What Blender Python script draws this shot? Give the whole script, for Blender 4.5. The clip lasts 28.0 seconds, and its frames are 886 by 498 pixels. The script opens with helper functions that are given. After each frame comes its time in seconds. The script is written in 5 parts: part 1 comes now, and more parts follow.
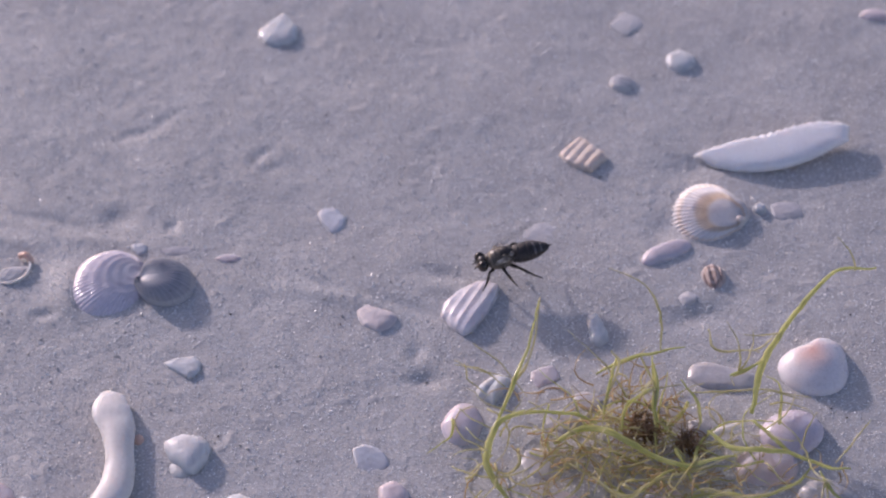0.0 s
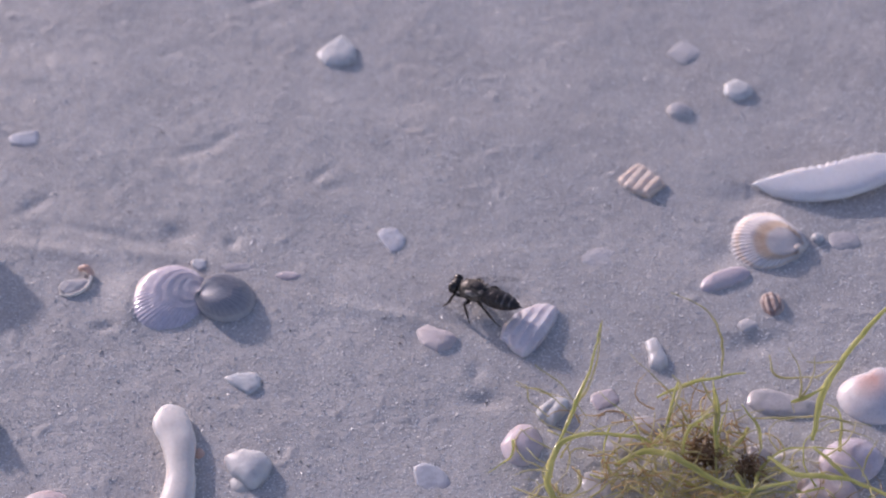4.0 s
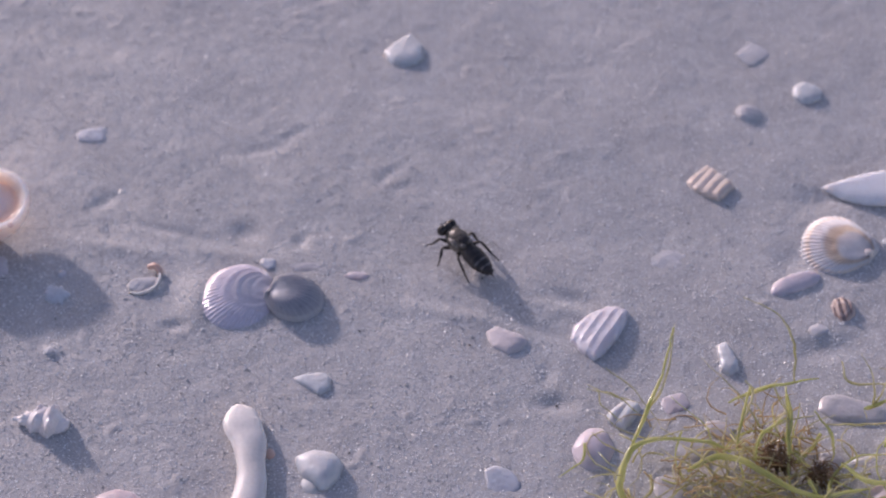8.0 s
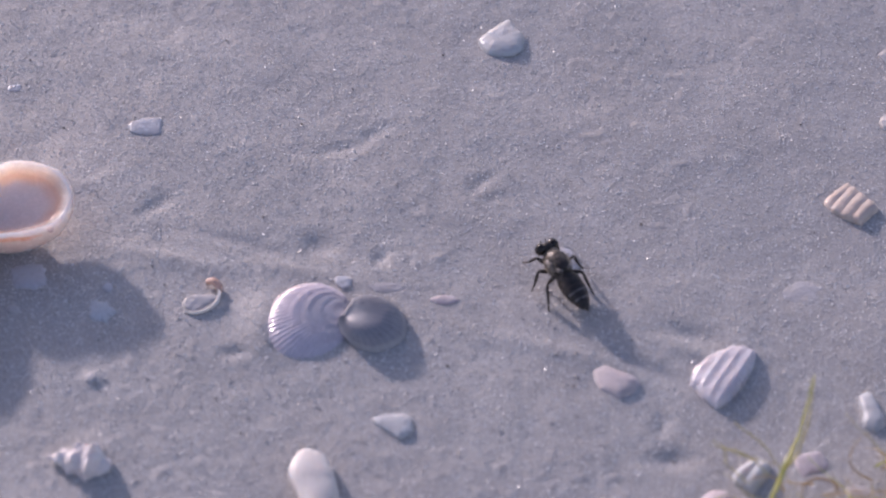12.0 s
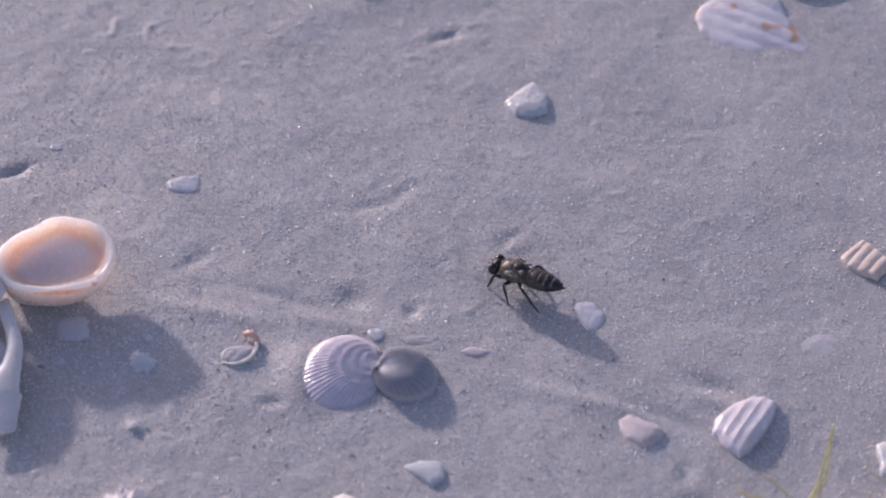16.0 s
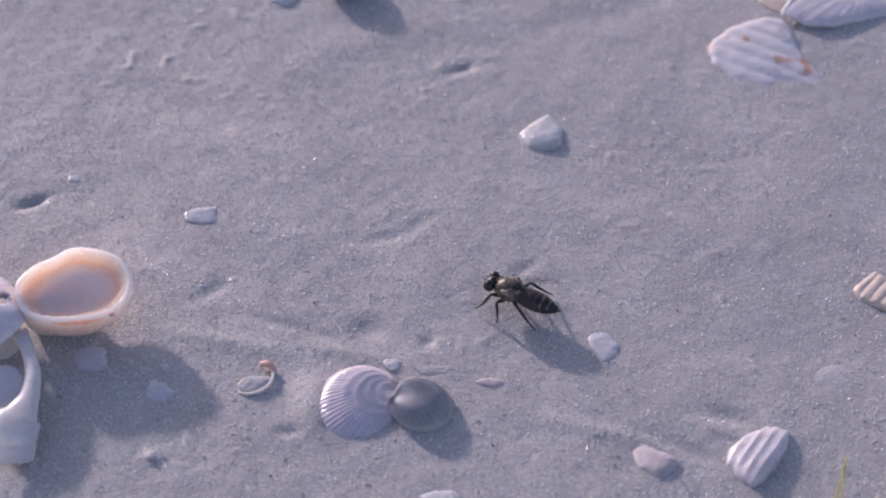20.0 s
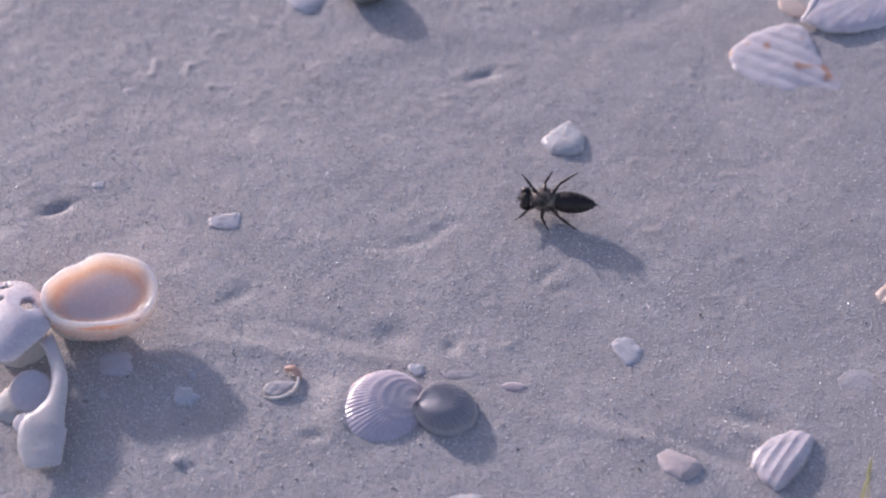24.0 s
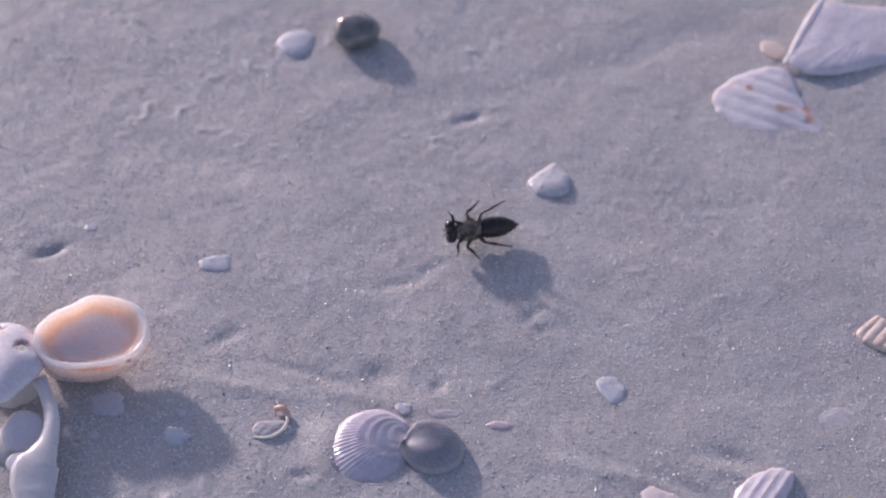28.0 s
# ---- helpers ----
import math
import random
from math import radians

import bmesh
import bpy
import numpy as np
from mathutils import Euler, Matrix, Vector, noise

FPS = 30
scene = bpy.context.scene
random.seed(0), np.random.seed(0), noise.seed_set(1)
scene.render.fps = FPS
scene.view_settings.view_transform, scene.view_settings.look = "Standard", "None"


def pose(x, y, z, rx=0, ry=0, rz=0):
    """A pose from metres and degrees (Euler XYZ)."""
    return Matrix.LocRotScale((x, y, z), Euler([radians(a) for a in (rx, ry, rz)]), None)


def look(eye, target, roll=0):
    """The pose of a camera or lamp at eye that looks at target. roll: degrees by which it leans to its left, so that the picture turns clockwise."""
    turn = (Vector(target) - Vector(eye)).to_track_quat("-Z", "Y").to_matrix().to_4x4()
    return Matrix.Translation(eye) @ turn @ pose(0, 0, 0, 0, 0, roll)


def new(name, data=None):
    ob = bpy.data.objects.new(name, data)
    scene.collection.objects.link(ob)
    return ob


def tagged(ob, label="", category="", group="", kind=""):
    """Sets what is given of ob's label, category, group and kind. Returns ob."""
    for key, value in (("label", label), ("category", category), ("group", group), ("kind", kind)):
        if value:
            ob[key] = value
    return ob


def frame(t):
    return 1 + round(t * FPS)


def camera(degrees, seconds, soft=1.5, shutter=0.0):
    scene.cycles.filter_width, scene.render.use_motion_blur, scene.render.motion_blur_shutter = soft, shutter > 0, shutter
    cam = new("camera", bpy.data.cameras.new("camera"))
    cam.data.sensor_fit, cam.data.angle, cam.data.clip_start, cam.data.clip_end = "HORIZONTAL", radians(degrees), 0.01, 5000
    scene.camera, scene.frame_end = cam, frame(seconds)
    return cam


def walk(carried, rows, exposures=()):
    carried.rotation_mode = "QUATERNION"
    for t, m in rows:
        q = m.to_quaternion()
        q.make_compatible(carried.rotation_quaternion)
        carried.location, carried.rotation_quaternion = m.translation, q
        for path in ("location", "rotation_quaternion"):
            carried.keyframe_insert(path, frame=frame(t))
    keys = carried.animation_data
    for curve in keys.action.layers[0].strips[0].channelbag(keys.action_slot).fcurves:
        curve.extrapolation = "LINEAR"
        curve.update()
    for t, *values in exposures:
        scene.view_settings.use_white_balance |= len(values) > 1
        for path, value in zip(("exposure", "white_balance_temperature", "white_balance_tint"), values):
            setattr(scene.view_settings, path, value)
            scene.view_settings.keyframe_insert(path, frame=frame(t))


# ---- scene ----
CM = 0.01


def shot(x, y, z, yaw, pitch, roll):
    """A camera pose from centimetres and degrees."""
    return pose(x * CM, y * CM, z * CM, 90 + pitch, 0, yaw) @ pose(0, 0, 0, 0, 0, roll)


cam = camera(22.0, 28.0, soft=2.1)
cam.data.dof.use_dof, cam.data.dof.focus_distance, cam.data.dof.aperture_fstop = True, 0.402, 18.0
walk(cam, [
    (0.0, shot(4.907, -28.270, 31.739, -1.57, -47.64, -1.48)),
    (0.5, shot(4.902, -28.238, 31.591, -1.77, -47.84, -1.34)),
    (1.0, shot(4.779, -28.144, 31.697, -1.97, -47.91, -1.23)),
    (1.5, shot(4.519, -28.021, 31.748, -2.10, -47.99, -0.92)),
    (2.0, shot(4.260, -28.177, 31.910, -1.88, -47.66, -0.71)),
    (2.5, shot(3.985, -28.132, 31.595, -1.77, -47.58, -0.66)),
    (3.0, shot(3.835, -28.264, 31.796, -1.62, -46.74, -0.24)),
    (3.5, shot(3.748, -28.499, 31.622, -1.89, -46.64, -0.04)),
    (5.5, shot(3.440, -28.633, 31.602, -1.33, -46.65, -0.13)),
    (6.0, shot(3.372, -28.672, 31.462, -1.42, -46.63, -0.20)),
    (6.5, shot(3.144, -28.534, 31.333, -1.26, -46.78, -0.21)),
    (7.0, shot(2.927, -28.329, 31.386, -1.05, -47.24, -0.11)),
    (7.5, shot(3.043, -28.296, 31.405, -0.74, -47.22, -0.38)),
    (8.0, shot(2.840, -28.287, 31.733, -0.86, -46.97, -0.20)),
    (8.5, shot(2.426, -28.331, 31.940, -0.05, -46.74, -0.45)),
    (9.0, shot(2.373, -28.060, 31.453, 0.48, -46.47, -0.97)),
    (9.5, shot(1.808, -25.853, 30.077, 0.77, -47.84, -0.36)),
    (10.0, shot(1.333, -24.045, 28.454, 1.87, -48.00, 0.07)),
    (10.5, shot(1.464, -23.674, 28.197, 1.59, -47.60, 0.09)),
    (11.0, shot(1.727, -23.660, 28.375, 1.23, -48.03, 0.30)),
    (11.5, shot(2.073, -23.501, 28.337, 1.54, -48.14, -0.11)),
    (12.0, shot(1.913, -23.691, 28.451, 0.70, -48.14, 0.42)),
    (12.5, shot(1.969, -23.893, 28.834, 0.95, -47.97, 0.17)),
    (14.5, shot(2.024, -24.268, 28.861, -0.02, -47.45, 0.82)),
    (15.0, shot(2.037, -24.409, 28.965, 0.41, -47.08, 0.46)),
    (15.5, shot(1.935, -24.467, 29.164, 0.67, -46.91, 0.37)),
    (16.0, shot(1.451, -24.726, 29.286, 0.79, -46.49, 0.46)),
    (16.5, shot(1.863, -24.713, 29.182, 1.45, -46.71, -0.38)),
    (17.0, shot(1.872, -24.595, 29.225, 1.21, -46.83, -0.25)),
    (17.5, shot(1.993, -24.435, 28.963, 1.29, -46.89, -0.16)),
    (18.0, shot(1.804, -24.476, 29.227, 0.49, -46.67, 0.54)),
    (18.5, shot(1.731, -24.699, 29.257, 0.33, -46.35, 0.37)),
    (19.0, shot(1.408, -24.761, 29.371, 0.52, -46.11, 0.57)),
    (19.5, shot(1.258, -24.885, 29.448, 0.70, -45.86, 0.61)),
    (20.0, shot(1.350, -24.948, 29.453, 1.13, -45.65, 0.27)),
    (20.5, shot(1.282, -24.928, 29.575, 1.42, -45.60, 0.04)),
    (21.0, shot(1.125, -25.019, 29.390, 1.47, -45.58, -0.06)),
    (21.5, shot(1.093, -25.009, 29.242, 1.59, -45.67, -0.23)),
    (23.5, shot(0.929, -25.068, 29.489, 1.18, -45.47, 0.27)),
    (24.0, shot(1.036, -25.155, 29.485, 1.34, -45.35, 0.05)),
    (24.5, shot(1.095, -25.211, 29.818, 1.34, -45.24, -0.03)),
    (25.0, shot(1.222, -25.431, 30.093, 1.45, -44.89, -0.29)),
    (25.5, shot(1.346, -25.437, 29.827, 1.43, -44.82, -0.20)),
    (26.0, shot(1.246, -25.428, 29.815, 1.33, -44.89, -0.10)),
    (26.5, shot(1.161, -25.503, 30.228, 1.24, -44.69, 0.08)),
    (27.0, shot(1.142, -25.687, 30.030, 1.23, -44.15, 0.19)),
    (27.5, shot(1.270, -25.652, 30.007, 1.34, -44.32, -0.16)),
    (28.0, shot(1.272, -25.548, 29.988, 1.31, -44.42, -0.12)),
], exposures=[(0.0, 0.02, 6470, 36.5), (28.0, 0.02, 6470, 36.5)])

# ---- light: low sun over clear sky ----
SUN_FROM, SUN_UP = Vector((-0.61, 0.79, 0)).normalized(), radians(17)
world = bpy.data.worlds.new("sky")
scene.world = world
world.use_nodes = True
sky = world.node_tree.nodes.new("ShaderNodeTexSky")
sky.sky_type, sky.sun_disc = "NISHITA", False
sky.sun_elevation, sky.sun_rotation = SUN_UP, math.atan2(SUN_FROM.x, SUN_FROM.y)
world.node_tree.links.new(sky.outputs[0], world.node_tree.nodes["Background"].inputs[0])
world.node_tree.nodes["Background"].inputs[1].default_value = 0.15
sun = new("sun", bpy.data.lights.new("sun", "SUN"))
sun.data.energy, sun.data.angle, sun.data.color = 2.75, radians(2.8), (1.0, 0.985, 0.895)
sun.matrix_world = look(SUN_FROM * math.cos(SUN_UP) + Vector((0, 0, math.sin(SUN_UP))), (0, 0, 0))


# ---- materials ----
def ramp(nt, fac, stops):
    node = nt.nodes.new("ShaderNodeValToRGB")
    while len(node.color_ramp.elements) < len(stops):
        node.color_ramp.elements.new(0.5)
    for e, (p, c) in zip(node.color_ramp.elements, stops):
        e.position, e.color = p, (*c, 1) if len(c) == 3 else c
    nt.links.new(fac, node.inputs[0])
    return node.outputs[0]


def tex(nt, kind, scale, detail=3.0, output=0, source=None):
    node = nt.nodes.new("ShaderNodeTex" + kind)
    node.inputs["Scale"].default_value = scale
    if kind == "Noise":
        node.inputs["Detail"].default_value = detail
    nt.links.new(source or coords(nt), node.inputs["Vector"])
    return node.outputs[output]


def coords(nt):
    node = nt.nodes.get("coords") or nt.nodes.new("ShaderNodeTexCoord")
    node.name = "coords"
    return node.outputs["Object"]


def mixed(nt, fac, a, b, how="MIX"):
    node = nt.nodes.new("ShaderNodeMix")
    node.data_type, node.blend_type = "RGBA", how
    for socket, value in ((node.inputs[0], fac), (node.inputs[6], a), (node.inputs[7], b)):
        if isinstance(value, (int, float)):
            socket.default_value = value
        elif isinstance(value, tuple):
            socket.default_value = (*value, 1)
        else:
            nt.links.new(value, socket)
    return node.outputs[2]


def maths(nt, op, a, b=0.0):
    node = nt.nodes.new("ShaderNodeMath")
    node.operation = op
    for socket, value in ((node.inputs[0], a), (node.inputs[1], b)):
        if isinstance(value, (int, float)):
            socket.default_value = value
        else:
            nt.links.new(value, socket)
    return node.outputs[0]


def attribute(nt, name):
    node = nt.nodes.new("ShaderNodeAttribute")
    node.attribute_name = name
    return node.outputs["Fac"]


def bump(nt, height, distance, strength=1.0, under=None):
    node = nt.nodes.new("ShaderNodeBump")
    node.inputs["Distance"].default_value, node.inputs["Strength"].default_value = distance, strength
    nt.links.new(height, node.inputs["Height"])
    if under:
        nt.links.new(under, node.inputs["Normal"])
    return node.outputs[0]


def material(name, rough=0.5):
    m = bpy.data.materials.new(name)
    m.use_nodes = True
    b = m.node_tree.nodes["Principled BSDF"]
    b.inputs["Roughness"].default_value = rough
    return m, m.node_tree, b


def sand_material():
    m, nt, b = material("sand", 0.75)
    grain = tex(nt, "Voronoi", 2600, output=1)
    sep = nt.nodes.new("ShaderNodeSeparateColor")
    nt.links.new(grain, sep.inputs[0])
    c = ramp(nt, sep.outputs[0], [(0.0, (0.370, 0.350, 0.338)), (0.08, (0.452, 0.430, 0.413)), (0.6, (0.490, 0.469, 0.452)), (0.94, (0.56, 0.543, 0.526)), (1.0, (0.66, 0.645, 0.628))])
    patch = ramp(nt, tex(nt, "Noise", 55, 4), [(0.3, (0.86, 0.85, 0.85)), (0.7, (1.0, 1.0, 1.0))])
    c = mixed(nt, 1.0, c, patch, "MULTIPLY")
    tint = ramp(nt, sep.outputs[1], [(0.0, (1.0, 0.97, 0.93)), (0.5, (1, 1, 1)), (1.0, (0.95, 0.97, 1.0))])
    nt.links.new(mixed(nt, 1.0, c, tint, "MULTIPLY"), b.inputs["Base Color"])
    nt.links.new(ramp(nt, sep.outputs[2], [(0.0, (0.25,) * 3), (0.10, (0.45,) * 3), (0.2, (0.62,) * 3)]), b.inputs["Roughness"])
    b.inputs["Specular IOR Level"].default_value = 0.85
    coarse = bump(nt, tex(nt, "Noise", 1100, 3), 0.00016, 0.35)
    fine = bump(nt, tex(nt, "Noise", 2600, 2), 0.00016, 0.6, coarse)
    nt.links.new(fine, b.inputs["Normal"])
    return m


def shell(name, base, tint, rough=0.45, patch=180.0, grain=1500.0, bands=None, rays=None, relief=0.00006, glow=0.12, spots=None, waves=0, thin=0.0, reach=0.0012):
    """Shell: two mottled tones, growth bands along u, rays along v, fine chalky relief, a little light passing through."""
    m, nt, b = material(name, rough)
    c = mixed(nt, ramp(nt, tex(nt, "Noise", patch, 4), [(0.35, (0, 0, 0)), (0.68, (1, 1, 1))]), base, tint)
    if bands:
        u = maths(nt, "ADD", attribute(nt, "u"), maths(nt, "MULTIPLY", tex(nt, "Noise", 420, 2), 0.06))
        stops = [(p, (k, k, k)) for p, k in bands[1]]
        c = mixed(nt, ramp(nt, u, stops), c, bands[0])
    if rays:
        wob = maths(nt, "ADD", maths(nt, "MULTIPLY", attribute(nt, "v"), rays[1]), maths(nt, "MULTIPLY", tex(nt, "Noise", 300, 2), 0.7))
        c = mixed(nt, ramp(nt, maths(nt, "SINE", wob), [(rays[2], (0, 0, 0)), (1.0, (rays[3],) * 3)]), c, rays[0])
    if spots:
        c = mixed(nt, ramp(nt, tex(nt, "Noise", spots[1], 1), [(spots[2], (0, 0, 0)), (spots[2] + 0.06, (1, 1, 1))]), c, spots[0])
    chalk = ramp(nt, tex(nt, "Noise", grain, 3), [(0.3, (0.93, 0.925, 0.92)), (0.6, (1, 1, 1))])
    c = mixed(nt, 1.0, c, chalk, "MULTIPLY")
    nt.links.new(c, b.inputs["Base Color"])
    nt.links.new(ramp(nt, tex(nt, "Noise", grain * 0.5, 2), [(0.3, (max(rough - 0.12, 0.05),) * 3), (0.7, (min(rough + 0.18, 1),) * 3)]), b.inputs["Roughness"])
    n = bump(nt, tex(nt, "Noise", grain, 4), relief, 0.7)
    if waves:
        n = bump(nt, maths(nt, "SINE", maths(nt, "MULTIPLY", attribute(nt, "u"), waves)), 0.00006, 0.5, n)
    nt.links.new(n, b.inputs["Normal"])
    b.inputs["Subsurface Weight"].default_value = glow
    b.inputs["Subsurface Radius"].default_value = (reach, reach * 0.85, reach * 0.75)
    b.inputs["Subsurface Scale"].default_value = 1.0
    if thin:
        back = nt.nodes.new("ShaderNodeBsdfTranslucent")
        nt.links.new(c, back.inputs[0])
        mix = nt.nodes.new("ShaderNodeMixShader")
        mix.inputs[0].default_value = thin
        nt.links.new(b.outputs[0], mix.inputs[1])
        nt.links.new(back.outputs[0], mix.inputs[2])
        nt.links.new(mix.outputs[0], nt.nodes["Material Output"].inputs[0])
    return m


def plain(name, base, tint, rough=0.5, scale=900.0, relief=0.00003, coat=0.0, transmission=0.0):
    m, nt, b = material(name, rough)
    c = mixed(nt, ramp(nt, tex(nt, "Noise", scale, 4), [(0.35, (0, 0, 0)), (0.65, (1, 1, 1))]), base, tint)
    nt.links.new(c, b.inputs["Base Color"])
    nt.links.new(bump(nt, tex(nt, "Noise", scale * 2.2, 3), relief, 0.7), b.inputs["Normal"])
    b.inputs["Coat Weight"].default_value, b.inputs["Coat Roughness"].default_value = coat, 0.12
    b.inputs["Transmission Weight"].default_value = transmission
    return m


def algae(name, base, tint, clear=0.3):
    m, nt, b = material(name, 0.16)
    c = mixed(nt, ramp(nt, tex(nt, "Noise", 260, 4), [(0.35, (0, 0, 0)), (0.65, (1, 1, 1))]), base, tint)
    nt.links.new(c, b.inputs["Base Color"])
    nt.links.new(bump(nt, tex(nt, "Noise", 1800, 3), 0.00008, 0.6), b.inputs["Normal"])
    thin = nt.nodes.new("ShaderNodeBsdfTranslucent")
    nt.links.new(c, thin.inputs[0])
    mix = nt.nodes.new("ShaderNodeMixShader")
    mix.inputs[0].default_value = 0.5
    nt.links.new(b.outputs[0], mix.inputs[1])
    nt.links.new(thin.outputs[0], mix.inputs[2])
    through_it = nt.nodes.new("ShaderNodeBsdfTransparent")
    nt.links.new(mixed(nt, 0.5, c, (1.0, 1.0, 1.0)), through_it.inputs[0])
    wet = nt.nodes.new("ShaderNodeMixShader")
    nt.links.new(ramp(nt, tex(nt, "Noise", 150, 2), [(0.3, (clear * 0.4,) * 3), (0.7, (clear * 1.5,) * 3)]), wet.inputs[0])
    nt.links.new(mix.outputs[0], wet.inputs[1])
    nt.links.new(through_it.outputs[0], wet.inputs[2])
    nt.links.new(wet.outputs[0], nt.nodes["Material Output"].inputs[0])
    return m


def wing_material():
    m, nt, b = material("wing_membrane", 0.35)
    b.inputs["Base Color"].default_value = (0.10, 0.085, 0.075, 1)
    clear = nt.nodes.new("ShaderNodeBsdfTransparent")
    mix = nt.nodes.new("ShaderNodeMixShader")
    nt.links.new(ramp(nt, tex(nt, "Voronoi", 500, output=0), [(0.0, (0.20,) * 3), (0.3, (0.10,) * 3)]), mix.inputs[0])
    nt.links.new(clear.outputs[0], mix.inputs[1])
    nt.links.new(b.outputs[0], mix.inputs[2])
    nt.links.new(mix.outputs[0], nt.nodes["Material Output"].inputs[0])
    return m


def grain_material():
    """Loose grains: mostly sand-coloured, some clear white, a few tan or grey."""
    m, nt, b = material("quartz_grain", 0.2)
    info = nt.nodes.new("ShaderNodeNewGeometry")
    pick = info.outputs["Random Per Island"]
    c = ramp(nt, pick, [(0.0, (0.258, 0.241, 0.224)), (0.02, (0.447, 0.421, 0.404)), (0.25, (0.499, 0.477, 0.460)), (0.5, (0.585, 0.568, 0.550)), (0.6, (0.757, 0.748, 0.740)), (0.95, (0.791, 0.783, 0.774)), (0.97, (0.568, 0.464, 0.361))])
    nt.links.new(c, b.inputs["Base Color"])
    nt.links.new(ramp(nt, pick, [(0.0, (0.5,) * 3), (0.5, (0.42,) * 3), (0.6, (0.30,) * 3)]), b.inputs["Roughness"])
    b.inputs["IOR"].default_value = 2.0
    back = nt.nodes.new("ShaderNodeBsdfTranslucent")
    nt.links.new(c, back.inputs[0])
    mix = nt.nodes.new("ShaderNodeMixShader")
    nt.links.new(ramp(nt, pick, [(0.5, (0.15,) * 3), (0.65, (0.3,) * 3)]), mix.inputs[0])
    nt.links.new(b.outputs[0], mix.inputs[1])
    nt.links.new(back.outputs[0], mix.inputs[2])
    nt.links.new(mix.outputs[0], nt.nodes["Material Output"].inputs[0])
    return m


def crystal_material():
    """Clear and milky quartz grains catching the low sun, glints painted in as near-white."""
    m, nt, b = material("whitened_grain", 0.35)
    info = nt.nodes.new("ShaderNodeNewGeometry")
    c = ramp(nt, info.outputs["Random Per Island"], [(0.0, (0.80, 0.79, 0.78)), (0.6, (0.95, 0.95, 0.94)), (0.92, (0.94, 0.90, 0.82))])
    nt.links.new(c, b.inputs["Base Color"])
    b.inputs["IOR"].default_value = 2.5
    back = nt.nodes.new("ShaderNodeBsdfTranslucent")
    nt.links.new(c, back.inputs[0])
    mix = nt.nodes.new("ShaderNodeMixShader")
    mix.inputs[0].default_value = 0.2
    nt.links.new(b.outputs[0], mix.inputs[1])
    nt.links.new(back.outputs[0], mix.inputs[2])
    nt.links.new(mix.outputs[0], nt.nodes["Material Output"].inputs[0])
    return m


SAND = sand_material()
WHITE = shell("white_shell", (0.67, 0.655, 0.648), (0.615, 0.60, 0.60), 0.34, glow=0.8, reach=0.003, relief=0.00004)
BORED = shell("bored_shell", (0.76, 0.73, 0.76), (0.70, 0.66, 0.70), 0.28, glow=0.8, reach=0.002, relief=0.00002)
PORCELAIN = shell("porcelain_shell", (0.800, 0.791, 0.810), (0.754, 0.745, 0.773), 0.35, glow=0.8, reach=0.003, relief=0.00002, grain=2600)
CHALK = shell("chalky_shell", (0.740, 0.705, 0.662), (0.654, 0.611, 0.568), 0.6, relief=0.0001, glow=0.5, reach=0.003)
BLUISH = shell("milky_shell", (0.688, 0.671, 0.697), (0.619, 0.602, 0.636), 0.33, glow=0.7, reach=0.002, relief=0.00004)
SANDY = shell("sanded_shell", (0.57, 0.55, 0.56), (0.51, 0.49, 0.48), 0.75, relief=0.00015, glow=0.3)
ROSE = shell("rose_shell", (0.686, 0.581, 0.590), (0.669, 0.510, 0.510), 0.36, glow=0.7, reach=0.002, relief=0.00004)
MAUVE = shell("mauve_shell", (0.622, 0.521, 0.563), (0.672, 0.588, 0.605), 0.40, glow=0.7, relief=0.00003, reach=0.002)
RIBBED = shell("ribbed_white_shell", (0.733, 0.686, 0.714), (0.658, 0.602, 0.639), 0.30, patch=120, glow=0.7, reach=0.002)
SLIPPER = shell("slipper_shell", (0.97, 0.79, 0.75), (0.96, 0.71, 0.65), 0.18, patch=90, grain=3000,
                bands=((0.92, 0.54, 0.40), [(0.0, 0.0), (0.20, 0.0), (0.29, 0.75), (0.37, 0.55), (0.48, 0.10), (0.56, 0.25), (0.70, 0.5), (0.9, 0.3)]), glow=1.0, reach=0.008, relief=0.00001)
SLIPPER_SHELF = shell("slipper_shelf", (0.95, 0.50, 0.36), (0.93, 0.42, 0.28), 0.25, patch=140, glow=1.0, reach=0.006)
SCAR = shell("slipper_scar", (0.84, 0.50, 0.44), (0.78, 0.42, 0.36), 0.35, glow=0.8, reach=0.002)
GREY = shell("grey_shell", (0.21, 0.215, 0.245), (0.29, 0.29, 0.32), 0.38, bands=((0.50, 0.49, 0.50), [(0.0, 0.9), (0.3, 0.5), (0.6, 0.05), (0.95, 0.0), (0.99, 0.5)]),
             rays=((0.44, 0.44, 0.48), 46.0, 0.2, 0.25), glow=0.2, reach=0.001)
LILAC = shell("lilac_cockle", (0.699, 0.644, 0.644), (0.626, 0.561, 0.598), 0.18, bands=((0.62, 0.57, 0.66), [(0.0, 0.0), (0.4, 0.2), (0.75, 0.7), (1.0, 0.4)]), glow=0.4, reach=0.001)
COCKLE = shell("banded_cockle", (0.757, 0.722, 0.713), (0.686, 0.642, 0.651), 0.35,
               bands=((0.70, 0.47, 0.27), [(0.0, 0.35), (0.2, 0.1), (0.42, 0.1), (0.50, 0.7), (0.60, 0.55), (0.66, 0.05), (0.80, 0.0), (0.86, 0.5), (0.92, 0.05)]), glow=0.5)
WORN = shell("worn_pinkish_shell", (0.64, 0.57, 0.57), (0.57, 0.50, 0.49), 0.5, relief=0.00008, glow=0.4, reach=0.001)
